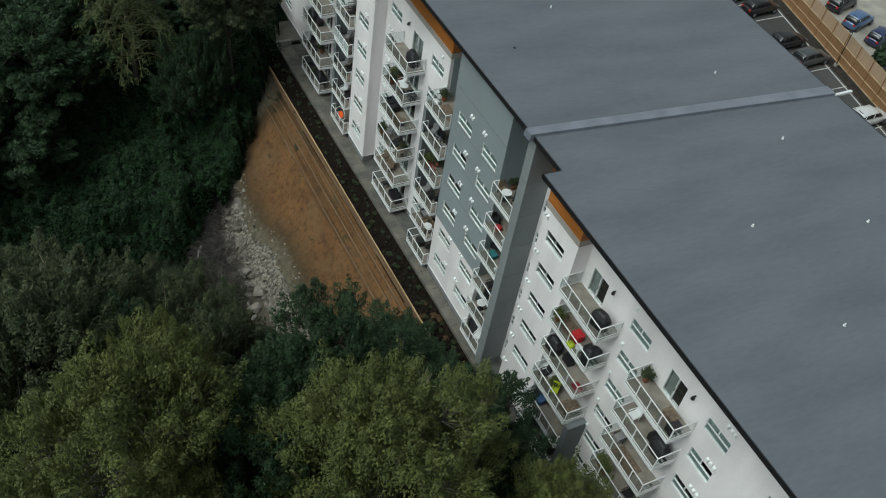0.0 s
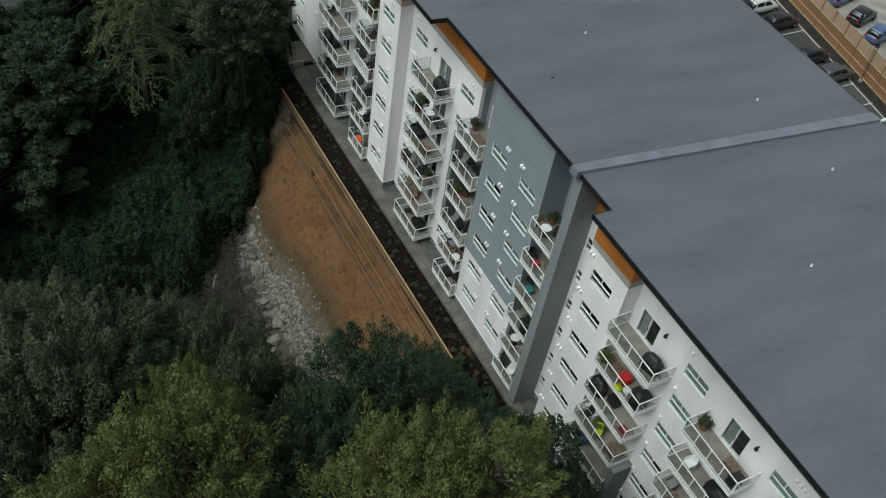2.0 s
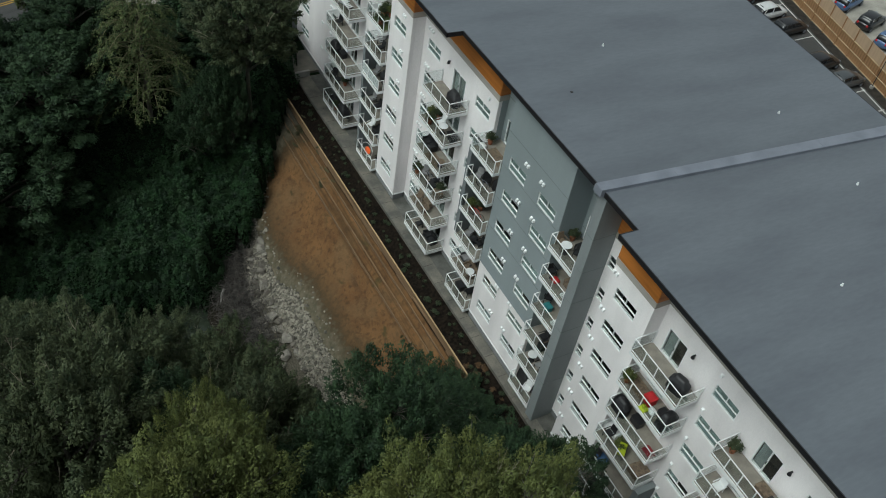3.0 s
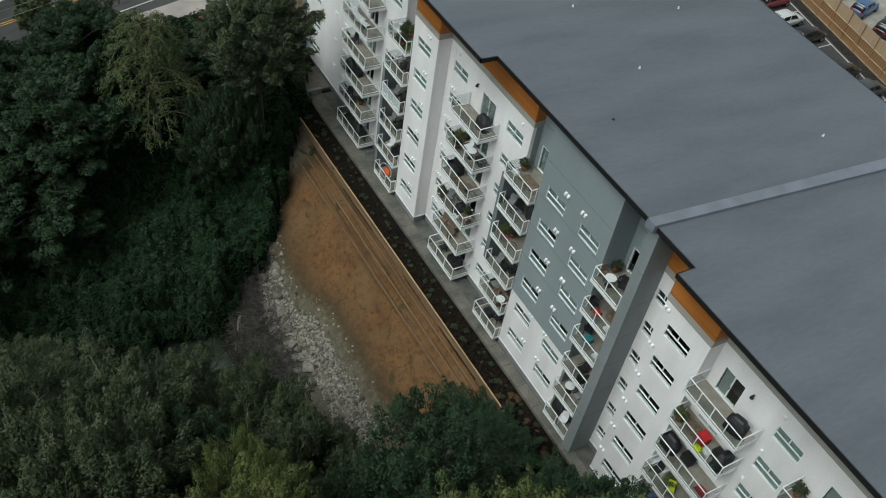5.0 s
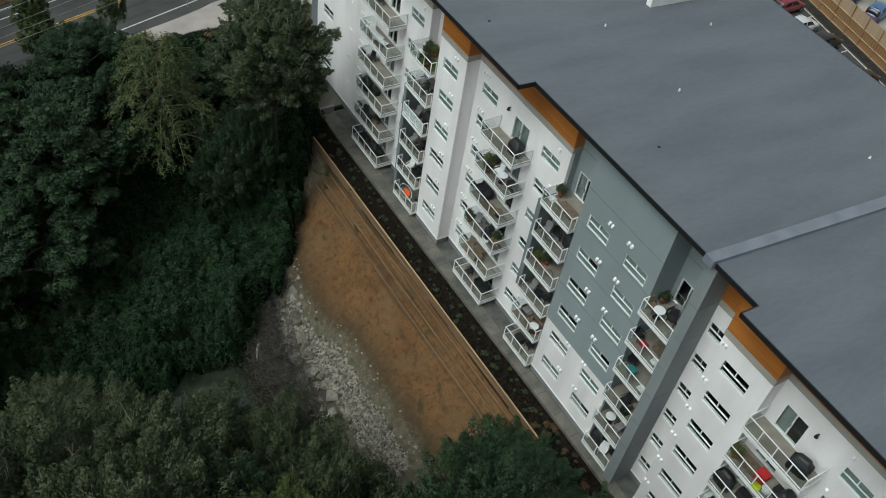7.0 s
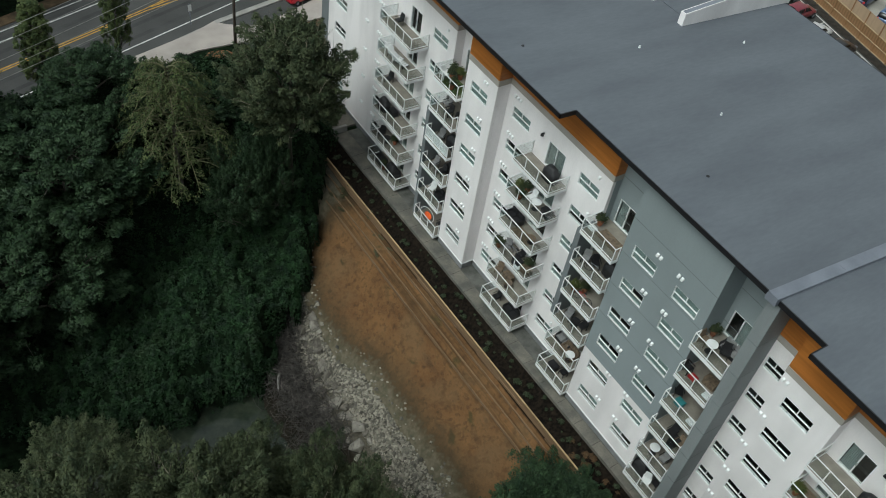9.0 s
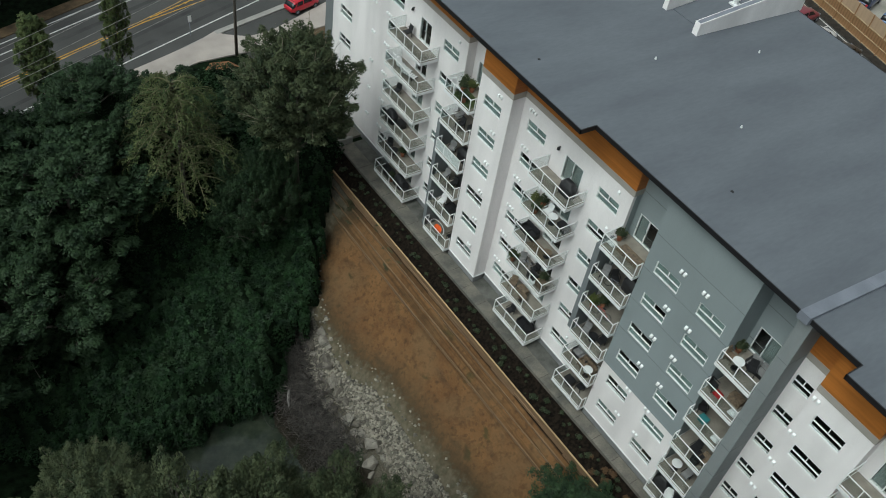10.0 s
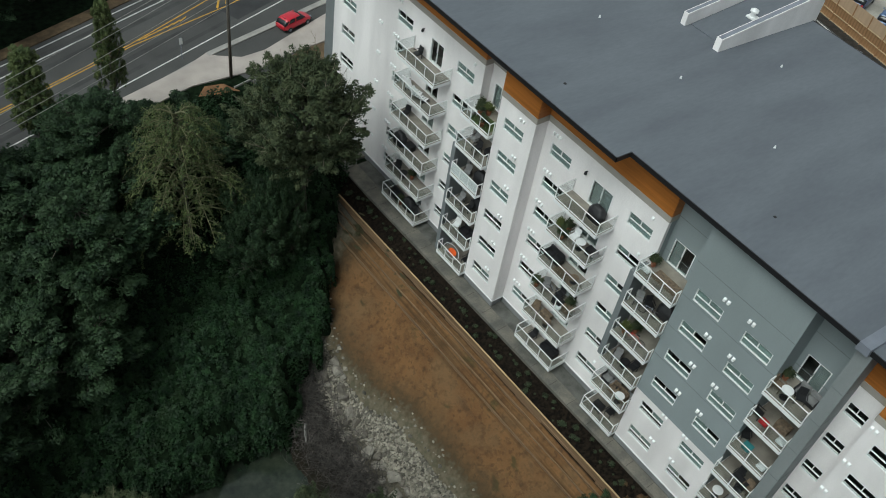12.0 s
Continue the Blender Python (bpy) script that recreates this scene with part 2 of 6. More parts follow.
M_DBARK = mat("dark_ivied_bark", (0.055, 0.055, 0.040), 0.95, var=0.3, scale=1.5, bump=0.7, fine=8, streak=(2, 2, 0.5))
M_DEADT = mat("pale_dead_twig", (0.21, 0.19, 0.14), 0.9, var=0.15, scale=3.0, bump=0.2)
M_LIMB = mat("olive_limb_bark", (0.125, 0.124, 0.064), 0.9, var=0.2, scale=2.0, bump=0.3)
M_MULCH = mat("dark_mulch", (0.028, 0.023, 0.018), 0.95, var=0.3, scale=1.5, bump=0.8, fine=12)
# near-black: litter on the ground, painted shade in the thicket's gaps
M_LITTER_SHADE = mat("dark_leaf_litter", (0.008, 0.015, 0.007), 0.95, spec=0.05, var=0.3, scale=1.5, bump=0.8, fine=8)
M_GRASSD = mat("dry_brown_grass", (0.115, 0.078, 0.042), 0.95, var=0.25, scale=0.8, bump=0.6, fine=9)
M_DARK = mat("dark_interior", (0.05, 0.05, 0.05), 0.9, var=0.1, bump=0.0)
M_BLIND = mat("pale_blind", (0.27, 0.33, 0.325), 0.7, var=0.05, scale=1.0, bump=0.05)
M_CHAR = mat("black_plastic", (0.018, 0.018, 0.02), 0.5, var=0.15, bump=0.05)
M_TAN = mat("tan_wicker", (0.17, 0.125, 0.085), 0.8, var=0.2, scale=6, bump=0.3)
M_RED = mat("red_fabric", (0.50, 0.02, 0.025), 0.7, var=0.1, bump=0.1)
M_WINE = mat("dark_red_fabric", (0.20, 0.012, 0.018), 0.8, var=0.15, bump=0.1)
M_LIME = mat("lime_fabric", (0.42, 0.50, 0.02), 0.7, var=0.1, bump=0.1)
M_ORNG = mat("orange_fabric", (0.75, 0.11, 0.015), 0.6, var=0.1, bump=0.1)
M_BLUE = mat("blue_fabric", (0.05, 0.11, 0.24), 0.7, var=0.1, bump=0.1)
M_TEAL = mat("teal_plastic", (0.04, 0.19, 0.20), 0.5, var=0.1, bump=0.05)
M_GREYF = mat("grey_cushion", (0.22, 0.22, 0.22), 0.85, var=0.12, bump=0.15)
M_POT = mat("terracotta_pot", (0.28, 0.10, 0.05), 0.85, var=0.12, bump=0.1)
M_BANK = bank_mat()
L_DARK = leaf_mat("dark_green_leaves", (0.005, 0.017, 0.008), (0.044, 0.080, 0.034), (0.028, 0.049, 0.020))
L_OAK = leaf_mat("grey_green_leaves", (0.015, 0.029, 0.013), (0.090, 0.106, 0.051), (0.056, 0.071, 0.032))
L_LIME = leaf_mat("yellow_green_leaves", (0.036, 0.052, 0.016), (0.146, 0.168, 0.050), (0.108, 0.114, 0.034))
L_WILL = leaf_mat("olive_willow_leaves", (0.032, 0.056, 0.020), (0.108, 0.134, 0.047), (0.082, 0.096, 0.034))
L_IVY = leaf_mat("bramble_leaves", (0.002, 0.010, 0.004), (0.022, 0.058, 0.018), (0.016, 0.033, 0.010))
L_DRY = leaf_mat("dry_brown_leaves", (0.055, 0.034, 0.018), (0.150, 0.085, 0.040), (0.110, 0.055, 0.024))
L_WEED = leaf_mat("olive_weed_leaves", (0.040, 0.042, 0.020), (0.095, 0.085, 0.045), (0.080, 0.065, 0.035))
L_PLANT = leaf_mat("young_plant_leaves", (0.012, 0.024, 0.010), (0.070, 0.085, 0.045), (0.045, 0.050, 0.028))


def glass_mat(name, tint, rough, trans):
    m = bpy.data.materials.new(name)
    m.use_nodes = True
    b = m.node_tree.nodes["Principled BSDF"]
    b.inputs["Base Color"].default_value = (*tint, 1)
    b.inputs["Roughness"].default_value, b.inputs["IOR"].default_value = rough, 1.45
    b.inputs["Transmission Weight"].default_value = trans
    return m


M_GLASS = glass_mat("window_glass", (0.75, 0.82, 0.80), 0.03, 1.0)
M_RGLASS = glass_mat("railing_glass", (0.80, 0.84, 0.84), 0.05, 1.0)
M_WATER = mat("creek_water", (0.014, 0.019, 0.014), 0.10, var=0.25, scale=0.9, bump=0.10, fine=3.0, tint=(0.036, 0.044, 0.030))


def car_paint(name, c):
    m = mat(name, c, 0.28, var=0.03, bump=0.0)
    m.node_tree.nodes["Principled BSDF"].inputs["Coat Weight"].default_value = 0.6
    return m


# ---------------------------------------------------------------- mesh helpers
class Geo:
    """Collects boxes, sheets and tubes and turns them into one mesh."""

    def __init__(self):
        self.v, self.f = [], []

    def box(self, x0, x1, y0, y1, z0, z1):
        o = len(self.v)
        self.v += [(x, y, z) for z in (z0, z1) for x, y in ((x0, y0), (x1, y0), (x1, y1), (x0, y1))]
        self.f += [tuple(o + i for i in q) for q in ((0, 3, 2, 1), (4, 5, 6, 7), (0, 1, 5, 4), (1, 2, 6, 5), (2, 3, 7, 6), (3, 0, 4, 7))]
        return self

    def hull(self, low, high):
        """A prism between two rings of equal length."""
        o, k = len(self.v), len(low)
        self.v += list(low) + list(high)
        self.f.append(tuple(o + i for i in reversed(range(k))))
        self.f.append(tuple(o + k + i for i in range(k)))
        self.f += [(o + i, o + (i + 1) % k, o + k + (i + 1) % k, o + k + i) for i in range(k)]
        return self

    def quad(self, a, b, c, d):
        o = len(self.v)
        self.v += [a, b, c, d]
        self.f.append((o, o + 1, o + 2, o + 3))
        return self

    def tube(self, pts, radii, k=6):
        o = len(self.v)
        for i, p in enumerate(pts):
            p = Vector(p)
            d = (Vector(pts[min(i + 1, len(pts) - 1)]) - Vector(pts[max(i - 1, 0)])).normalized()
            a = d.orthogonal().normalized()
            c = d.cross(a)
            for j in range(k):
                w = 2 * math.pi * j / k
                self.v.append(tuple(p + radii[i] * (math.cos(w) * a + math.sin(w) * c)))
        for i in range(len(pts) - 1):
            for j in range(k):
                self.f.append((o + i * k + j, o + i * k + (j + 1) % k, o + (i + 1) * k + (j + 1) % k, o + (i + 1) * k + j))
        self.f.append(tuple(o + j for j in reversed(range(k))))
        self.f.append(tuple(o + (len(pts) - 1) * k + j for j in range(k)))
        return self

    def mesh(self, name, material, smooth=False, bevel=0.0):
        me = bpy.data.meshes.new(name)
        me.from_pydata(self.v, [], self.f)
        if bevel:
            bm = bmesh.new()
            bm.from_mesh(me)
            bmesh.ops.bevel(bm, geom=bm.edges[:], offset=bevel, segments=2, affect="EDGES", clamp_overlap=True)
            bm.to_mesh(me)
            bm.free()
        me.materials.append(material)
        if smooth:
            me.shade_smooth()
        me.update()
        return me


def part(name, geo, material, parent=None, label="", smooth=False, bevel=0.0, at=None):
    """One mesh object, under a thing or a part, or on its own."""
    me = geo if isinstance(geo, bpy.types.Mesh) else geo.mesh(name, material, smooth, bevel)
    ob = new(name, me)
    if parent:
        ob.parent = parent
    if at:
        ob.matrix_basis = at
    if label:
        ob["label"] = label
    return ob


def thing(name, label, category, group="", kind="", at=None):
    ob = new(name)
    ob.empty_display_size = 0.2
    if at:
        ob.matrix_basis = at
    return tagged(ob, label, category, group, kind)


def dup(ob, parent, m):
    """A copy of a part with its sub-parts, under the same thing."""
    made = {}
    for o in (ob, *ob.children_recursive):
        c = o.copy()
        scene.collection.objects.link(c)
        made[o] = c
        c.parent = parent if o is ob else made[o.parent]
    made[ob].matrix_basis = m
    return made[ob]


def sheet(vs, fs, name, material, smooth=True):
    me = bpy.data.meshes.new(name)
    me.from_pydata(vs, [], fs)
    me.materials.append(material)
    if smooth:
        me.shade_smooth()
    return me


# ---------------------------------------------------------------- the lie of the land
PROFILE = [(-60, -2), (-30, -6), (-14, -10.5), (-6, -12.6), (0, -13.3), (8, -13.2), (11.5, -12.1), (14, -11.3), (16.1, -10.0), (18.35, -7.75),
           (20.9, -5.9), (22.1, -4.1), (23.63, -2.95), (24.15, -2.6), (24.23, -1.85), (25.5, -1.1), (25.75, -0.95), (25.9, -0.90), (27, -0.90), (50, -0.90), (54, 0.0), (64, 5.85), (400, 5.85)]
PX, PZ = [p[0] for p in PROFILE], [p[1] for p in PROFILE]


def skew(y):
    """The strip along the path runs a little askew to the building."""
    return max(-0.35, min(0.34, 0.017 * (48.0 - y)))


def weight(x):
    """How far a place follows the skew: none on the lower bank, all of it along the strip."""
    return min(1.0, max(0.0, (x - 20.0) / 2.0)) * min(1.0, max(0.0, (27.5 - x) / 1.4))


def ground_z(x, y):
    x = x - skew(y) * weight(x)
    z = float(np.interp(x, PX, PZ))
    s = min(1.0, max(0.0, (y - 63.0) / 17.0))
    s = s * s * (3 - 2 * s)
    z = z * (1 - s) + (-0.06 if x < 26 else max(z, -0.4)) * s
    if y > 72 and x > 26:
        z = z + (-0.06 - z) * min(1.0, (y - 72) / 5)
    return z


def rough_z(x, y):
    z = ground_z(x, y)
    if x < 24.3 and y < 80:
        a = 0.35 if x < 21 else 0.07
        z += a * (noise.noise((x * 0.45, y * 0.45, 1.0))) + 0.10 * noise.noise((x * 1.7, y * 1.7, 5.0))
    return z


def make_ground():
    xs = [-2500, -600, -200, -100, -60, -40] + list(np.arange(-30, 8, 1.5)) + list(np.arange(8, 23.9, 0.4)) + [24.08, 24.15, 24.23, 24.5, 24.8, 25.15, 25.5, 25.75, 25.9, 27, 30, 40, 50, 52, 54, 59, 64, 80, 110, 160, 300, 800, 2500]
    ys = [-2500, -600, -200, -80, -40, -20, -8] + list(np.arange(0, 18, 2)) + list(np.arange(18, 72, 0.5)) + list(np.arange(72, 84, 1)) + [84, 90, 100, 120, 160, 300, 800, 2500]
    at = lambda x, y: x + skew(y) * weight(x)
    vs = [(at(x, y), y, rough_z(at(x, y), y)) for y in ys for x in xs]
    k = len(xs)
    fs = [(j * k + i, j * k + i + 1, (j + 1) * k + i + 1, (j + 1) * k + i) for j in range(len(ys) - 1) for i in range(k - 1)]
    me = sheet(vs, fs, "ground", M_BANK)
    me.materials.append(M_LITTER_SHADE)
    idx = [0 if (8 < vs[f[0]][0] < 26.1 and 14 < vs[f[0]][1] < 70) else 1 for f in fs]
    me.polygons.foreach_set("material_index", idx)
    return tagged(new("ground", me), "sloping bank with straw-brown soil, pale gravel and dark forest floor", "ground", kind="structure")


make_ground()

# ---------------------------------------------------------------- the apartment building
P0, P1, PR = 27.0, 28.15, 28.95          # bay fronts, set-back walls, backs of the recesses
ROOF, EAVE_OUT, EAVE_IN, BACK = 22.66, 25.0, 26.27, 52.6
STOREY, HEAD, WIN_H, WIN_W = 2.95, 17.05, 1.07, 2.08
TRIM_LO, TRIM_HI = 18.45, 18.93
FALL = 0.055                              # the roof falls towards the back
Y_FAR, Y_NEAR = 75.3, -34.0


def roof_z(x):
    return ROOF - FALL * (x - EAVE_OUT)


def floor_z(k):
    return 0.15 + STOREY * (k - 1)


def head_z(k):
    return HEAD - STOREY * (6 - k)


building = thing("apartment_building", "six-storey white and grey apartment block with orange cladding", "building")


def wall_geo(x, y0, y1, z0, z1, holes, thick=0.28):
    """A wall in the plane x, facing -x, with openings (y0, y1, z0, z1) cut right through it."""
    g = Geo()
    ys = sorted({y0, y1, *[v for h in holes for v in h[:2]]})
    zs = sorted({z0, z1, *[v for h in holes for v in h[2:]]})
    for a, b in zip(ys, ys[1:]):
        for c, d in zip(zs, zs[1:]):
            m, k = (a + b) / 2, (c + d) / 2
            if any(h[0] < m < h[1] and h[2] < k < h[3] for h in holes):
                continue
            g.quad((x, a, c), (x, a, d), (x, b, d), (x, b, c))
            g.quad((x + thick, a, c), (x + thick, b, c), (x + thick, b, d), (x + thick, a, d))
    for a, b, c, d in holes:
        t = x + thick
        g.quad((x, a, c), (x, b, c), (t, b, c), (t, a, c))
        g.quad((x, a, d), (t, a, d), (t, b, d), (x, b, d))
        g.quad((x, a, c), (t, a, c), (t, a, d), (x, a, d))
        g.quad((x, b, c), (x, b, d), (t, b, d), (t, b, c))
    t = x + thick
    g.quad((x, y0, z0), (t, y0, z0), (t, y0, z1), (x, y0, z1))
    g.quad((x, y1, z0), (x, y1, z1), (t, y1, z1), (t, y1, z0))
    g.quad((x, y0, z1), (t, y0, z1), (t, y1, z1), (x, y1, z1))
    return g


# columns of windows: wall plane, lower y, width, floors
W_COLS = [
    (P1, 71.9, WIN_W, range(1, 7), "A"), (P1, 64.05, WIN_W, range(1, 7), "A"), (P1, 56.22, WIN_W, range(1, 7), "A"),
    (P0, 49.22, WIN_W, range(1, 7), "B"),
    (P1, 45.45, WIN_W, range(1, 7), "C"), (P1, 37.70, WIN_W, range(1, 7), "C"),
    (P0, 30.73, WIN_W, range(1, 7), "D"), (P0, 26.98, WIN_W, range(1, 7), "D"),
    (P0, 18.05, WIN_W, range(1, 7), "E"),
    (P1, 10.05, 1.95, range(1, 7), "F"), (P1, 2.70, 1.95, range(1, 7), "F"), (P1, -2.3, 1.95, range(1, 7), "F"), (P1, -13.3, 1.95, range(1, 7), "F"),
    (P1 + 0.1, 21.25, 1.3, range(1, 7), "G"),
]
D_COLS = [  # sliding doors: wall plane, lower y, width
    (P1, 60.0, 1.62, "A"), (PR, 53.2, 1.55, "R1"), (P1, 41.35, 1.92, "C"), (PR, 34.75, 1.72, "R2"), (PR, 24.25, 1.68, "R3"),
    (P1, 14.58, 1.72, "F"), (P1, 6.50, 1.62, "F"), (P1, -8.0, 1.7, "F"),
]


def holes_of(tag, lo=1, hi=6):
    hs = [(y, y + w, head_z(k) - WIN_H, head_z(k)) for x, y, w, ks, t in W_COLS if t == tag for k in ks if lo <= k <= hi]
    hs += [(y, y + w, floor_z(k) + 0.04, head_z(k)) for x, y, w, t in D_COLS if t == tag for k in range(lo, hi + 1)]
    return hs


def wall(name, x, y0, y1, z0, z1, holes, m, label=""):
    return part(name, wall_geo(x, y0, y1, z0, z1, holes), m, building, label)


S1, S2, S3, S4, S5 = 55.3, 52.0, 48.3, 36.9, 33.62   # steps of the front, far to near
S6, S7, S8, S9 = 26.28, 23.46, 20.85, 17.0
BASE = 0.02
wall("wall_panel", P1, S1, Y_FAR, BASE, TRIM_LO, holes_of("A"), M_WHITE, "white rendered wall")
wall("wall_panel", PR, S2 - 0.3, S1 + 0.3, BASE, TRIM_LO, holes_of("R1"), M_WHITE, "white rendered wall")
wall("wall_panel", P0, S3, S2, BASE, TRIM_LO, holes_of("B"), M_WHITE, "white rendered wall")
wall("wall_panel", P1, S4, S3 + 0.25, BASE, TRIM_LO, holes_of("C"), M_WHITE, "white rendered wall")
wall("wall_panel", PR, S5 - 0.3, S4 + 0.3, BASE, ROOF - 0.4, holes_of("R2"), M_GREY, "grey panelled wall")
wall("wall_panel", P0, S6, S5, BASE, 5.88, holes_of("D", 1, 2), M_WHITE, "white rendered wall")
wall("wall_panel", P0 - 0.012, S6, S5, 5.88, ROOF - 0.4, holes_of("D", 3, 6), M_GREY, "grey-green panelled wall")
wall("wall_panel", PR, S7 - 0.1, S6 + 0.3, BASE, ROOF - 0.4, holes_of("R3"), M_GREY, "grey panelled wall")
wall("wall_panel", P1 + 0.1, S8 - 0.25, 22.7, BASE, TRIM_LO, holes_of("G"), M_WHITE, "white rendered wall")
wall("wall_panel", P0, S9, S8, BASE, TRIM_LO, holes_of("E"), M_WHITE, "white rendered wall")
wall("wall_panel", P1, Y_NEAR, S9 + 0.25, BASE, TRIM_LO, holes_of("F"), M_WHITE, "white rendered wall")


def side(name, x0, x1, y, z0, z1, m, thick=0.26, toward=1):
    """A return wall across the front; toward: the side to which its thickness goes."""
    part(name, Geo().box(x0, x1, min(y, y + thick * toward), max(y, y + thick * toward), z0, z1), m, building)


side("return_wall", P1 + 0.29, PR + 0.2, S1, 14.6, TRIM_LO, M_WHITE)
side("return_wall", P1 + 0.29, PR + 0.2, S1, BASE, 14.598, M_DGREY)
side("return_wall", P0 + 0.29, PR + 0.2, S2, BASE, TRIM_LO, M_WHITE, toward=-1)
side("return_wall", P0 + 0.29, P1 - 0.002, S3, BASE, TRIM_LO, M_WHITE)
side("return_wall", P1 + 0.29, PR + 0.2, S4, BASE, TRIM_LO, M_GREY)
side("return_wall", P0 + 0.28, PR + 0.2, S5, BASE, ROOF - 0.4, M_GREY, toward=-1)
side("return_wall", P0 + 0.28, PR + 0.2, S6, BASE, ROOF - 0.4, M_GREY)
side("return_wall", P0 + 0.29, P1 + 0.09, S8, BASE, TRIM_LO, M_WHITE, toward=-1)
side("return_wall", P0 + 0.29, P1 - 0.002, S9, BASE, TRIM_LO, M_WHITE)
# grey fins that screen the recessed balconies of the lower storeys
part("screen_wall", Geo().box(26.62, P1 - 0.002, S1 + 0.004, S1 + 0.42, -0.1, floor_z(5) - 0.30), M_DGREY, building, "grey screen wall beside the balconies")
part("screen_wall", Geo().box(26.66, P1 - 0.002, S4 + 0.004, S4 + 0.45, 5.9, floor_z(6) - 0.30), M_DGREY, building, "grey screen wall beside the balconies")
part("screen_wall", Geo().box(26.60, P1 - 0.002, 12.04, 12.48, -0.9, floor_z(3) - 0.30), M_DGREY, building, "grey screen wall beside the balconies")
# the fire wall between the two halves, proud of both fronts
part("fire_wall", Geo().box(26.43, 33.0, 22.66, 23.45, -1.2, roof_z(33) - 0.1), M_FIRE, building, "grey panelled fire wall")
part("end_pilaster", Geo().box(P1 - 0.02, 30.5, Y_FAR + 0.002, Y_FAR + 1.35, -1.0, ROOF - 0.4), M_DGREY, building, "grey end pilaster")
part("end_wall", Geo().box(30.6, 49.5, Y_FAR - 0.3, Y_FAR, -0.5, roof_z(49.5) - 0.4), M_WHITE, building)
part("rear_wall", Geo().box(49.2, 49.5, Y_NEAR, Y_FAR - 0.302, -0.5, roof_z(49.5) - 0.4), M_WHITE, building)
part("end_wall", Geo().box(28.5, 49.19, Y_NEAR, Y_NEAR + 0.3, -0.5, roof_z(49.5) - 0.4), M_WHITE, building)
# near-black slabs and an added unseen backing paint the rooms' dimness
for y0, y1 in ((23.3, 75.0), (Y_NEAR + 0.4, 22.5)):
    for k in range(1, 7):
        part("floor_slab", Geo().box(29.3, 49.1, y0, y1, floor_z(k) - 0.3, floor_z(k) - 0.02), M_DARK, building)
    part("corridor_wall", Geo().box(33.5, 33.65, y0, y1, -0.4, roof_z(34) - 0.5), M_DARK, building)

# beige trim and orange cladding under the eaves
for x, y0, y1 in ((P1, S1, Y_FAR), (PR, S2, S1), (P0, S3, S2), (P1, S4, S3), (P1 + 0.1, S8, 22.65), (P0, S9, S8), (P1, Y_NEAR, S9)):
    part("trim_band", Geo().box(x - 0.05, x + 0.28, y0, y1, TRIM_LO, TRIM_HI), M_BEIGE, building, "beige trim band")
    part("cladding", Geo().box(x - 0.03, x + 0.28, y0, y1, TRIM_HI, ROOF - 0.4), M_ORANGE, building, "orange wood-look cladding")
for y, x0, x1, d in ((S3, P0 + 0.28, P1 - 0.06, 1), (S4, P1 + 0.28, PR, 1), (S9, P0 + 0.28, P1 - 0.06, 1), (S1, P1 + 0.28, PR, 1), (S8, P0 + 0.28, P1, -1), (S2, P0 + 0.28, PR, -1)):
    a, b = min(y - 0.05 * d, y + 0.28 * d), max(y - 0.05 * d, y + 0.28 * d)
    part("trim_band", Geo().box(x0 - 0.30, x1, a, b, TRIM_LO + 0.003, TRIM_HI - 0.003), M_BEIGE, building)
    a, b = min(y - 0.03 * d, y + 0.28 * d), max(y - 0.03 * d, y + 0.28 * d)
    part("cladding", Geo().box(x0 - 0.28, x1, a, b, TRIM_HI + 0.003, ROOF - 0.403), M_ORANGE, building)

# white ledge and grey footing along the foot of the walls
for x, y0, y1 in ((P1, S1, Y_FAR), (P0, S3, S2), (P1, S4, S3), (P0, S6, S5), (P0, S9, S8), (P1, Y_NEAR, S9), (PR, S2, S1), (PR, S5, S4), (PR, S7, S6), (P1 + 0.1, S8, 22.65)):
    part("ledge", Geo().box(x - 0.05, x + 0.2, y0 - 0.03, y1 + 0.02, -0.03, 0.07), M_VINYL, building, "white base ledge")
    part("footing", Geo().box(x + 0.01, x + 0.3, y0 - 0.005, y1, -1.2, -0.035), M_FOOT, building)
for y, x0, x1, d in ((S3, P0, P1 - 0.1, 1), (S9, P0, P1 - 0.1, 1)):
    part("ledge", Geo().box(x0 + 0.22, x1, y - 0.05, y + 0.1, -0.028, 0.068), M_VINYL, building)
    part("footing", Geo().box(x0 + 0.32, x1, y + 0.01, y + 0.2, -1.2, -0.035), M_FOOT, building)

# joints between the grey panels
for k in range(3, 7):
    z = 18.76 - STOREY * (6 - k)
    part("panel_joint", Geo().box(P0 - 0.02, P0 - 0.006, S6 + 0.02, S5 - 0.02, z - 0.022, z + 0.022), M_DGREY, building)
    part("panel_joint", Geo().box(PR - 0.008, PR - 0.002, S5 + 0.02, S4 - 0.02, z - 0.022, z + 0.022), M_DGREY, building)
    part("panel_joint", Geo().box(PR - 0.008, PR - 0.002, S7 + 0.02, S6 - 0.02, z - 0.022, z + 0.022), M_DGREY, building)
for k in range(1, 7):
    z = 18.76 - STOREY * (6 - k)
    part("panel_joint", Geo().box(26.415, 26.43, 22.67, 23.44, z - 0.022, z + 0.022), M_DGREY, building)
    part("panel_joint", Geo().box(26.44, P1 - 0.03, 22.645, 22.659, z - 0.022, z + 0.022), M_DGREY, building)

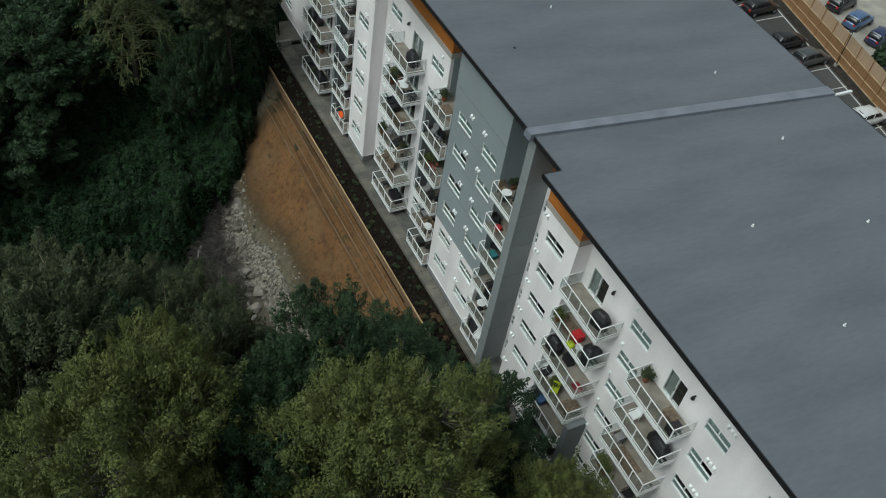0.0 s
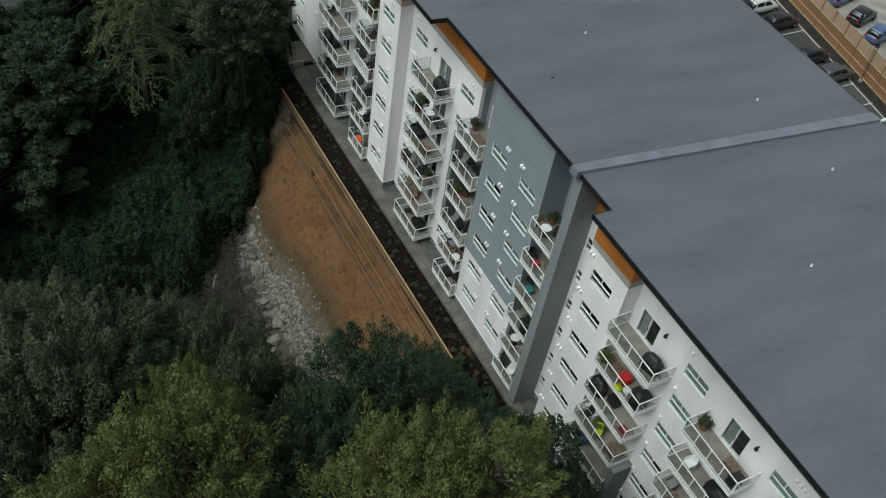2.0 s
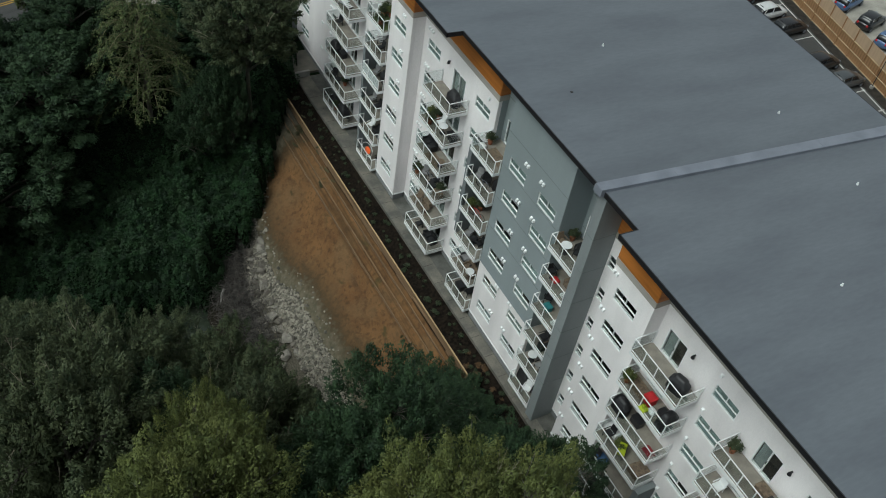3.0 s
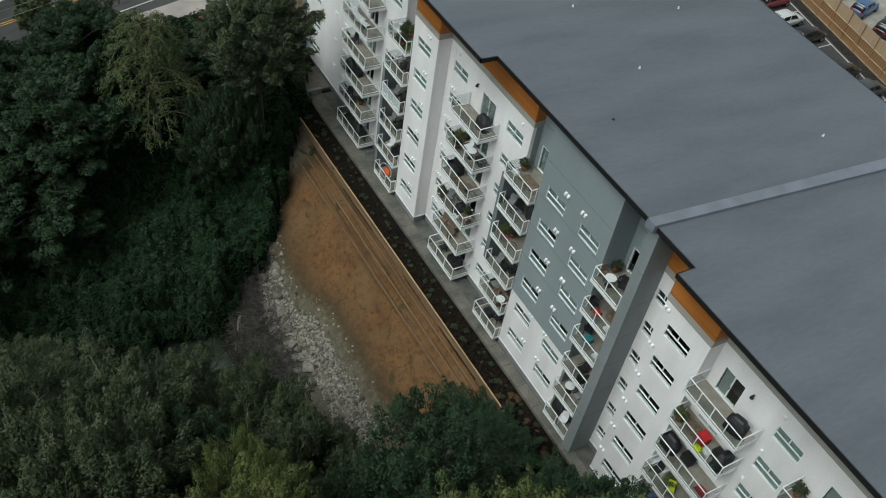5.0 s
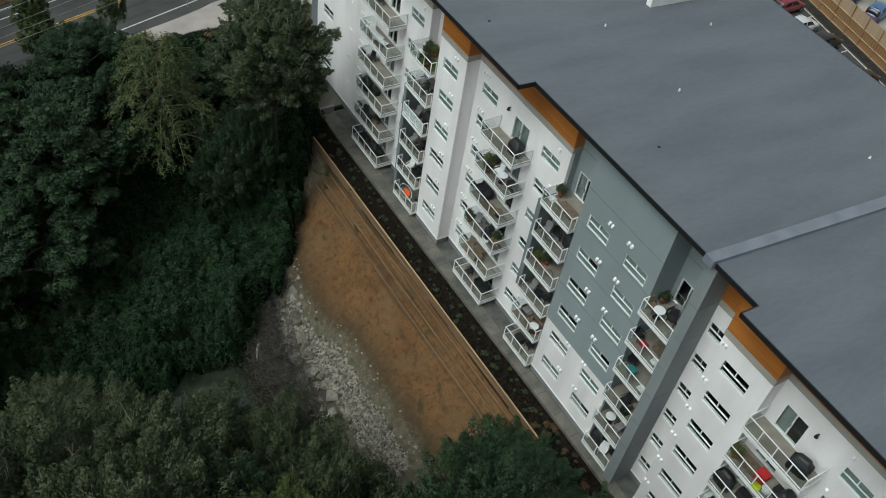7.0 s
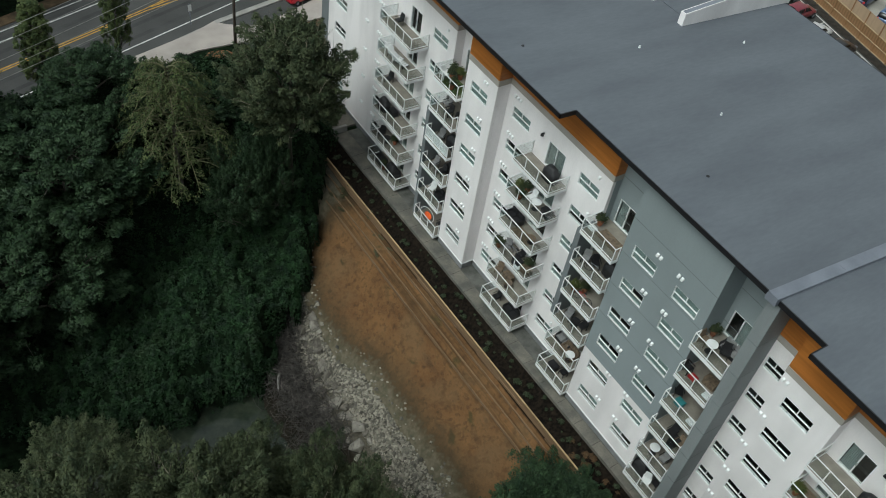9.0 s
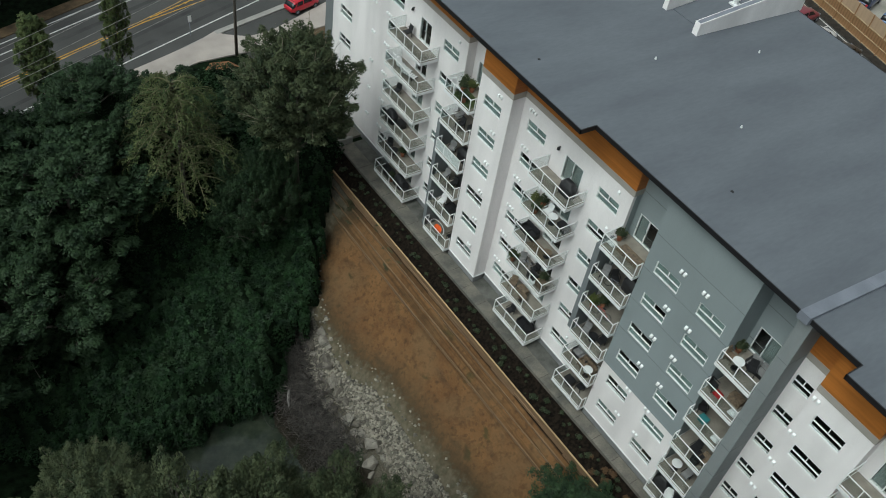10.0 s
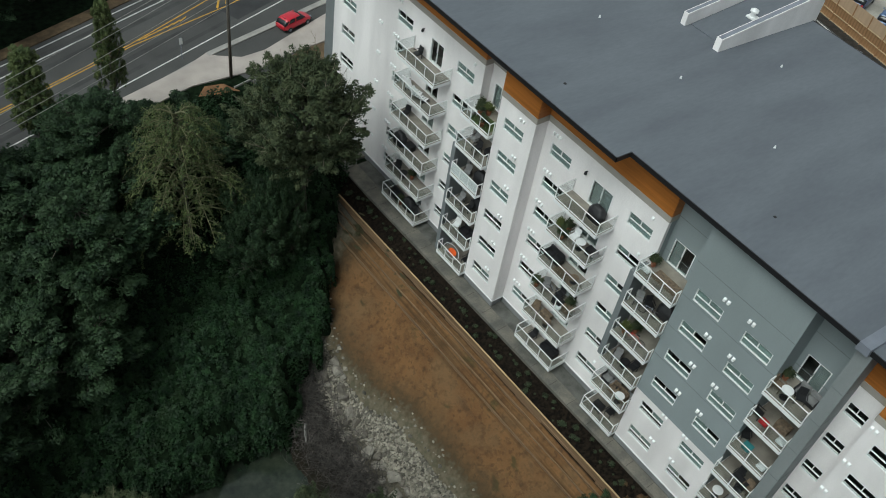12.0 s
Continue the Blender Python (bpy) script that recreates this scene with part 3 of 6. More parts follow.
# the roof: one slab with its stepped eave, black drip edge, the raised fire-wall cap
outline = [(EAVE_OUT, Y_NEAR - 1), (EAVE_OUT, 19.62), (EAVE_IN, 19.62), (EAVE_IN, 40.0), (EAVE_OUT, 40.0), (EAVE_OUT, Y_FAR + 1.0), (54.2, Y_FAR + 1.0), (51.4, 22.0), (50.2, Y_NEAR - 1)]   # the back edge runs a little askew
outline = outline[::-1]
rg = Geo().hull([(x, y, roof_z(x) - 0.30) for x, y in outline], [(x, y, roof_z(x)) for x, y in outline])
roof = part("roof", rg, M_ROOF, building, "flat slate-grey membrane roof")
for (ax, ay), (bx, by) in zip(outline, outline[1:] + outline[:1]):
    d = Vector((bx - ax, by - ay)).normalized() * 0.035
    n = Vector((-d.y, d.x))
    a, b = Vector((ax, ay)), Vector((bx, by))
    ring = [tuple(p) for p in (a - d - n, b + d - n, b + d + n, a - d + n)]
    part("drip_edge", Geo().hull([(x, y, roof_z(x) - 0.325) for x, y in ring], [(x, y, roof_z(x) + 0.015) for x, y in ring]), M_BLACK, roof, "black metal drip edge")
# the raised cap over the fire wall
ca, cb = (25.95, 22.58), (51.2, 21.55)
ring = lambda w, d: [(ca[0] + d, ca[1] - w, roof_z(ca[0])), (cb[0], cb[1] - w, roof_z(cb[0])), (cb[0], cb[1] + w + 0.42, roof_z(cb[0])), (ca[0] + d, ca[1] + w + 0.22, roof_z(ca[0]))]
fire_cap = part("fire_wall_cap", Geo().hull([(x, y + 0.50, z - 0.3) for x, y, z in ring(0.26, 0)], [(x, y + 0.50, z + 0.20) for x, y, z in ring(0.23, 0.06)]), M_FLASH, building, "grey sheet-metal cap on the fire wall")
part("gutter_end", Geo().box(51.2, 52.9, 21.75, 21.95, roof_z(52) - 0.05, roof_z(52) + 0.12), M_VINYL, building)
for s in (0.22, 0.46, 0.70):
    x, y = ca[0] + (cb[0] - ca[0]) * s, ca[1] + (cb[1] - ca[1]) * s + 0.37
    part("cap_seam", Geo().box(x, x + 0.05, y - 0.06, y + 0.45, roof_z(x) + 0.15, roof_z(x) + 0.215), M_FLASH, fire_cap)
# two white wedge walls that box in a dormer on the far half
for y, x0, h0, h1, t in ((45.5, 40.85, 1.0, 2.45, 0.5), (49.05, 41.2, 1.0, 2.45, 0.42)):
    x1 = BACK + 0.4
    lo = [(x0, y, roof_z(x0) - 0.05), (x1, y, roof_z(x1) - 0.05), (x1, y + t, roof_z(x1) - 0.05), (x0, y + t, roof_z(x0) - 0.05)]
    hi = [(x0, y, roof_z(x0) + h0), (x1, y, roof_z(x1) + h1), (x1, y + t, roof_z(x1) + h1), (x0, y + t, roof_z(x0) + h0)]
    w = part("dormer_wall", Geo().hull(lo, hi), M_WHITE, building, "white wedge-shaped roof wall")
    top = [(a + (0.07 if a < 42 else 0), b + (0.07 if b == y else -0.07), c - 0.005) for a, b, c in hi]
    part("coping", Geo().hull(top, [(a, b, c + 0.02) for a, b, c in top]), M_FLASH, w, "grey metal coping")
ring = [(41.9, 46.02), (BACK + 0.3, 46.02), (BACK + 0.3, 49.03), (41.9, 49.03)]
part("dormer_roof", Geo().hull([(x, y, roof_z(x) - 0.02) for x, y in ring], [(x, y, roof_z(x) + 0.04 + 0.12 * (x - 41.9)) for x, y in ring]), M_ROOF, building)


def window(w, h, wide_low=True):
    """A white vinyl window: two lights above, a fixed light below. Its low corner stands at the origin, its face towards -x."""
    b = 0.055
    bar = h * 0.50
    fr = Geo()
    for y0, y1, z0, z1 in ((0, w, 0, b), (0, w, h - b, h), (0, b, b, h - b), (w - b, w, b, h - b), (b, w - b, bar - b / 2, bar + b / 2), (w / 2 - b / 2, w / 2 + b / 2, bar + b / 2, h - b)):
        fr.box(-0.035, 0.07, y0, y1, z0, z1)
    win = part("window", fr, M_VINYL, building, bevel=0.006)
    for y0, y1, z0, z1 in ((b, w - b, b, bar - b / 2), (b, w / 2 - b / 2, bar + b / 2, h - b), (w / 2 + b / 2, w - b, bar + b / 2, h - b)):
        p = part("pane", Geo().box(0.02, 0.035, y0, y1, z0, z1), M_GLASS, win)
        p.visible_shadow = False
    return win


def with_trim(win, w, h):
    """The raised white surround that the windows on the grey panels have."""
    t = 0.07
    g = Geo()
    for y0, y1, z0, z1 in ((-t, w + t, -t, 0), (-t, 0, 0, h), (w, w + t, 0, h)):
        g.box(-0.06, -0.014, y0, y1, z0, z1)
    part("surround", g, M_VINYL, win)
    return win


def blind(win, y0, y1, z0, z1):
    part("blind", Geo().box(0.10, 0.115, y0, y1, z0, z1), M_BLIND, win, "pale drawn blind")


def sliding_door(w, h):
    b = 0.07
    fr = Geo()
    for y0, y1, z0, z1 in ((0, w, 0, b), (0, w, h - b, h), (0, b, b, h - b), (w - b, w, b, h - b), (w / 2 - b / 2, w / 2 + b / 2, b, h - b)):
        fr.box(-0.04, 0.08, y0, y1, z0, z1)
    d = part("sliding_door", fr, M_VINYL, building, "white-framed sliding glass door", bevel=0.006)
    for y0, y1, x in ((b, w / 2 - b / 2, 0.03), (w / 2 + b / 2, w - b, 0.045)):
        p = part("pane", Geo().box(x, x + 0.012, y0, y1, b, h - b), M_GLASS, d)
        p.visible_shadow = False
    part("handle", Geo().box(-0.075, -0.04, w / 2 - 0.02, w / 2 + 0.02, 0.9, 1.15), M_CHAR, d)
    return d


def curtain(d, w, h, half):
    """Pale hanging curtain in soft folds behind one leaf of a sliding door."""
    y0, y1 = (0.09, w / 2) if half == 0 else (w / 2, w - 0.09)
    g, n = Geo(), 17
    for i in range(n):
        y = y0 + (y1 - y0) * i / (n - 1)
        x = 0.16 + 0.03 * (i % 2)
        g.v += [(x, y, 0.06), (x, y, h - 0.08)]
    g.f = [(2 * i, 2 * i + 2, 2 * i + 3, 2 * i + 1) for i in range(n - 1)]
    part("curtain", g, M_CURT, d, "pale hanging curtain")


M_CURT = mat("pale_curtain", (0.26, 0.29, 0.29), 0.85, var=0.08, scale=2.0, bump=0.05)
rng = random.Random(4)
made_w, made_d = {}, {}
# windows whose blinds are all drawn: near edge of the column, storey
SHUT = {(26.98, 6), (26.98, 5), (26.98, 4), (30.73, 6), (45.45, 6), (37.70, 6), (49.22, 6), (49.22, 5), (49.22, 4), (10.05, 6), (10.05, 5), (10.05, 4), (2.70, 6), (56.22, 6), (71.9, 6)}
for x, y, w, ks, tag in W_COLS:
    for k in ks:
        grey = tag == "D" and k >= 3
        # upper floors mostly show drawn blinds behind the low light, lower ones dark rooms
        low = rng.random() < (0.95 if k == 6 else 0.6 if k >= 4 else 0.3)
        left, right = rng.random() < 0.25, rng.random() < 0.25
        if (y, k) in SHUT:
            low = left = right = True
        elif tag in "EG":
            low = left = right = False
        key = (w, grey, low, left, right)
        m = pose(x + 0.05, y, head_z(k) - WIN_H)
        if key in made_w:
            dup(made_w[key], building, m)
            continue
        win = window(w, WIN_H)
        if grey:
            with_trim(win, w, WIN_H)
        if low:
            blind(win, 0.06, w - 0.06, 0.06, WIN_H * 0.47)
        if left:
            blind(win, 0.06, w / 2 - 0.03, WIN_H * 0.53, WIN_H - 0.06)
        if right:
            blind(win, w / 2 + 0.03, w - 0.06, WIN_H * 0.53, WIN_H - 0.06)
        win.matrix_basis = m
        made_w[key] = win
for x, y, w, tag in D_COLS:
    for k in range(1, 7):
        h = head_z(k) - floor_z(k) - 0.04
        m = pose(x + 0.04, y, floor_z(k) + 0.04)
        half = rng.choice((0, 1, 2, 3))
        if (w, half) in made_d:
            dup(made_d[w, half], building, m)
        else:
            d = made_d[w, half] = sliding_door(w, h)
            for side_no in ((half,) if half < 2 else (0, 1) if half == 2 else ()):
                curtain(d, w, h, side_no)
            d.matrix_basis = m


def balcony(depth, w, n, recess, far_open=False):
    """A balcony with a white rail, posts and glass; low far-back corner of its deck at the origin, reaching out along -x."""
    d = depth
    deck = part("balcony", Geo().box(-d, 0, 0, w, -0.28, -0.03), M_ALU, building, "balcony with white railing and glass panels")
    part("deck_sheet", Geo().box(-d + 0.04, -0.01, 0.03, w - 0.03, -0.03, 0.0), M_DECK, deck)
    H = 1.10
    xs = -d + 0.05
    part("top_rail", Geo().box(xs - 0.035, xs + 0.035, 0, w, H - 0.05, H), M_ALU, deck, bevel=0.012)
    part("low_rail", Geo().box(xs - 0.025, xs + 0.025, 0.04, w - 0.04, 0.09, 0.14), M_ALU, deck)
    for i in range(n + 1):
        y = 0.03 + (w - 0.06) * i / n
        part("post", Geo().box(xs - 0.028, xs + 0.028, y - 0.028, y + 0.028, -0.16, H - 0.05), M_ALU, deck)
    for i in range(n):
        y0, y1 = 0.03 + (w - 0.06) * i / n + 0.045, 0.03 + (w - 0.06) * (i + 1) / n - 0.045
        p = part("glass_panel", Geo().box(xs - 0.006, xs + 0.006, y0, y1, 0.16, H - 0.07), M_RGLASS, deck)
        p.visible_shadow = False
    for y in ((0.03, w - 0.03) if not recess else ()):
        part("side_rail", Geo().box(xs + 0.036, -0.02, y - 0.03, y + 0.03, H - 0.05, H), M_ALU, deck)
        part("side_low_rail", Geo().box(xs + 0.036, -0.02, y - 0.022, y + 0.022, 0.09, 0.14), M_ALU, deck)
        part("post", Geo().box(-0.075, -0.02, y - 0.028, y + 0.028, 0, H - 0.05), M_ALU, deck)
        p = part("glass_panel", Geo().box(xs + 0.07, -0.10, y - 0.006, y + 0.006, 0.16, H - 0.07), M_RGLASS, deck)
        p.visible_shadow = False
    if recess:   # a short return to the wall on either side
        for y in ((0.03,) if far_open else (0.03, w - 0.03)):
            part("side_rail", Geo().box(xs + 0.036, xs + 0.50, y - 0.03, y + 0.03, H - 0.05, H), M_ALU, deck)
            part("post", Geo().box(xs + 0.44, xs + 0.50, y - 0.028, y + 0.028, -0.16, H - 0.05), M_ALU, deck)
    if far_open:   # the far end is railed back to the wall
        y, e = w - 0.03, P1 - PR - 0.02
        part("side_rail", Geo().box(xs + 0.036, e, y - 0.03, y + 0.03, H - 0.05, H), M_ALU, deck)
        part("side_low_rail", Geo().box(xs + 0.036, e, y - 0.022, y + 0.022, 0.09, 0.14), M_ALU, deck)
        part("post", Geo().box(e - 0.06, e - 0.004, y - 0.028, y + 0.028, 0, H - 0.05), M_ALU, deck)
        p = part("glass_panel", Geo().box(xs + 0.07, e - 0.08, y - 0.006, y + 0.006, 0.16, H - 0.07), M_RGLASS, deck)
        p.visible_shadow = False
    return deck


FRONT = 26.42
STACKS = [(P1, 58.7, 4.95, 4, False), (PR, S2 + 0.02, S1 - S2 - 0.04, 3, True), (P1, 40.5, 4.2, 3, False), (PR, S5 + 0.02, S4 - S5 - 0.04, 3, True),
          (PR, S7 + 0.03, S6 - S7 - 0.06, 2, True), (P1, 12.5, 4.48, 4, False), (P1, 5.05, 4.35, 4, False), (P1, -9.2, 4.35, 4, False)]
OPEN_END = {1: (5, 6), 3: (1, 2, 6)}
for no, (bx, by, bw, n, rec) in enumerate(STACKS):
    first = {}
    for k in range(1, 7):
        m = pose(bx - 0.004, by, floor_z(k) - (0.0 if k > 1 else 0.02))
        far = k in OPEN_END.get(no, ())
        if far in first:
            dup(first[far], building, m)
        else:
            first[far] = balcony(bx - 0.004 - FRONT, bw, n, rec, far)
            first[far].matrix_basis = m
bx, by, bw = STACKS[1][:3]
part("privacy_screen", Geo().box(FRONT + 0.085, FRONT + 0.10, by + 0.05, by + bw - 0.05, floor_z(4) + 0.05, floor_z(4) + 1.03), M_VINYL, building, "white privacy screen behind a balcony rail")


def vent_hood():
    g = Geo()
    g.hull([(-0.02, -0.10, -0.10), (-0.02, 0.10, -0.10), (-0.02, 0.10, 0.11), (-0.02, -0.10, 0.11)], [(0.0, -0.10, -0.10), (0.0, 0.10, -0.10), (0.0, 0.10, 0.11), (0.0, -0.10, 0.11)])
    g.hull([(-0.17, -0.085, -0.11), (-0.17, 0.085, -0.11), (-0.02, 0.085, -0.09), (-0.02, -0.085, -0.09)][::-1], [(-0.13, -0.08, 0.06), (-0.13, 0.08, 0.06), (-0.02, 0.085, 0.10), (-0.02, -0.085, 0.10)][::-1])
    return part("wall_vent", g, M_VINYL, building, "small white vent hood")


first_v = None
for x, y, n in ((P1, 68.2, 2), (P1, 66.0, 3), (P1, 56.35, 1), (P0, 49.6, 2), (P1, 47.2, 3), (P1, 38.05, 1), (P0 - 0.012, 30.85, 2), (P0 - 0.012, 28.95, 2), (P0, 20.55, 2), (P1, 11.95, 1), (P1, 3.1, 3), (P1, -3.1, 2)):
    for k in range(1, 7):
        for i in range(n):
            px = x + (0.012 if x < P0 and k < 3 else 0)
            m = pose(px, y - 0.30 * i + 0.15 * (n - 1), head_z(k) + (0.83 if k == 6 else 0.50))
            if first_v:
                dup(first_v, building, m)
            else:
                first_v = vent_hood()
                first_v.matrix_basis = m
first_l = None
for x, y in ((P1, 62.65), (P1, 43.95), (P1, 14.0), (P1, 5.95), (PR, 26.1), (PR, 36.6)):
    for k in (range(1, 6) if x == PR else (6,)):
        m = pose(x, y, head_z(k) + 0.12)
        if first_l:
            dup(first_l, building, m)
        else:
            g = Geo().tube([(0, 0, 0), (-0.10, 0, 0.02), (-0.16, 0, -0.02)], [0.06, 0.05, 0.05], 8).tube([(-0.16, 0, 0.06), (-0.16, 0, -0.05), (-0.16, 0, -0.17)], [0.05, 0.10, 0.12], 10)
            first_l = part("wall_lamp", g, M_BLACK, building, "black porch lamp", at=m)

# pipes and vents that stand on the roof
def roof_vent(kind):
    g = Geo()
    if kind:
        g.box(-0.35, 0.35, -0.35, 0.35, 0, 0.12)
        g.tube([(0, 0, 0.1), (0, 0, 0.55)], [0.2, 0.2], 12).tube([(0, 0, 0.5), (0, 0, 0.62), (0, 0, 0.75)], [0.33, 0.33, 0.12], 12)
        return part("roof_vent", g, M_VINYL, building, "white domed roof ventilator")
    g.tube([(0, 0, 0), (0, 0, 0.06)], [0.09, 0.07], 8).tube([(0, 0, 0.03), (0, 0, 0.17)], [0.055, 0.055], 8)
    return part("vent_pipe", g, M_VINYL, building, "white plastic vent pipe")


pipe = None
for x, y in ((35.5, 44.3), (44.1, 42.2), (35.5, 36.2), (43.4, 26.2), (35.1, 12.3), (43.2, 18.65), (35.0, 4.5), (43.0, 10.5), (35.5, 23.0), (35.6, 52.4)):
    if pipe:
        dup(pipe, building, pose(x, y, roof_z(x)))
    else:
        pipe = roof_vent(False)
        pipe.matrix_basis = pose(x, y, roof_z(x))
part("roof_drain", Geo().tube([(0, 0, 0), (0, 0, 0.03), (0, 0, 0.07)], [0.11, 0.11, 0.05], 10), M_BLACK, building, "dark roof drain", at=pose(27.3, 47.1, roof_z(27.3)))
for x, y in ((29.95, 31.9),):
    part("roof_drain", Geo().tube([(0, 0, 0), (0, 0, 0.03), (0, 0, 0.07)], [0.11, 0.11, 0.05], 10), M_BLACK, building, at=pose(x, y, roof_z(x)))
roof_vent(True).matrix_basis = pose(46.6, 47.2, roof_z(46.6) + 0.6)

# ---------------------------------------------------------------- path, planting strip, timber walls
PATH_RING = [(26.09, -30.0), (30.0, -30.0), (30.0, 68.4), (25.43, 68.4), (26.09, 28.0)]
tagged(part("path", Geo().hull([(x, y, -1.3) for x, y in PATH_RING], [(x, y, -0.62) for x, y in PATH_RING]), M_PATH, None), "damp grey concrete path along the foot of the building", "path", kind="structure")
tagged(part("gravel_margin", Geo().box(26.95, 28.9, -30, 68.3, -0.9, -0.613), M_MARGIN, None), "darker gravel margin along the foot of the walls", "gravel", kind="structure")
joint = thing("path_joints", "dark joints across the concrete path", "path joint", kind="structure")
for i in range(30):
    part("path_joint", Geo().box(25.78 + skew(4.0 + i * 2.1), 26.94, 4.0 + i * 2.1, 4.025 + i * 2.1, -0.623, -0.616), M_MULCH, joint)
tagged(part("plaza_paving", Geo().box(24.0, 34.0, 69.0, 75.2, -1.3, -0.50), M_PATH, None), "dark damp paving past the end of the path", "paving", kind="structure")
kerb = tagged(part("kerb_wall", Geo().box(24.0, 27.0, 68.55, 68.85, -1.9, -0.10), M_CONC, None, bevel=0.02), "pale concrete kerb wall at the end of the planting strip", "kerb", kind="structure")


def timber_wall(x, top, low, y0, y1, rows, n, label, cap):
    """A low retaining wall of stacked boards between posts, with a pale cap."""
    w = thing("retaining_wall", label, "retaining wall", kind="structure", at=pose(x, 48.0, 0, 0, 0, 0.974))
    x, y0, y1 = 0.0, y0 - 48.0, y1 - 48.0
    h = (top - low) / rows
    span = (y1 - y0) / n
    r = random.Random(int(-low * 10))
    for i in range(n):
        for j in range(rows):
            dx = r.uniform(-0.02, 0.02)
            part("board", Geo().box(x + dx - 0.05, x + dx + 0.03, y0 + i * span + 0.01, y0 + (i + 1) * span - 0.01, low + j * h + 0.008, low + (j + 1) * h - 0.008), M_TIMBER, w)
        part("cap_board", Geo().box(x - cap, x + cap, y0 + i * span + 0.006, y0 + (i + 1) * span - 0.006, top, top + 0.05), M_TCAP if cap > 0.05 else M_TIMBER, w, "weathered cap board")
    return w


timber_wall(24.20, -1.67, -2.70, 20.0, 68.6, 4, 16, "stacked cedar board retaining wall with a pale cap", 0.06)
timber_wall(23.75, -2.74, -3.1, 20.0, 67.0, 2, 19, "lower tier of cedar boards stepping down the bank", 0.035)
timber_wall(23.15, -3.22, -3.5, 20.0, 66.0, 1, 18, "low cedar edging board set in the bank", 0.022)
timber_wall(22.42, -3.70, -3.98, 20.0, 63.5, 1, 18, "single cedar edging board across the straw-brown bank", 0.022)


# ---------------------------------------------------------------- leaves
def leaf_mesh(name, centres, normals, size, material, rs, stretch=1.5, along=None):
    """Many small folded leaves in one mesh."""
    n = len(centres)
    c = np.asarray(centres, float)
    nr = np.asarray(normals, float) + rs.normal(0, 0.34, (n, 3))
    nr /= np.linalg.norm(nr, axis=1)[:, None] + 1e-9
    t = np.cross(nr, rs.normal(0, 1, (n, 3)))
    if along is not None:
        t = np.asarray(along) + rs.normal(0, 0.33, (n, 3))
        t -= nr * (t * nr).sum(1)[:, None]
    t /= np.linalg.norm(t, axis=1)[:, None] + 1e-9
    b = np.cross(nr, t)
    s = size * rs.uniform(0.6, 1.35, (n, 1))
    v = np.empty((n, 3, 3))
    v[:, 0] = c + t * s * stretch * 0.62
    v[:, 1] = c - t * s * stretch * 0.42 + b * s * 0.55 - nr * s * 0.15
    v[:, 2] = c - t * s * stretch * 0.42 - b * s * 0.55
    me = bpy.data.meshes.new(name)
    me.vertices.add(3 * n)
    me.vertices.foreach_set("co", v.ravel())
    me.loops.add(3 * n)
    me.loops.foreach_set("vertex_index", np.arange(3 * n, dtype=np.int32))
    me.polygons.add(n)
    me.polygons.foreach_set("loop_start", np.arange(0, 3 * n, 3, dtype=np.int32))
    me.update(calc_edges=True)
    me.materials.append(material)
    return me


def ball_dirs(n, rs):
    d = rs.normal(0, 1, (n, 3))
    return d / np.linalg.norm(d, axis=1)[:, None]


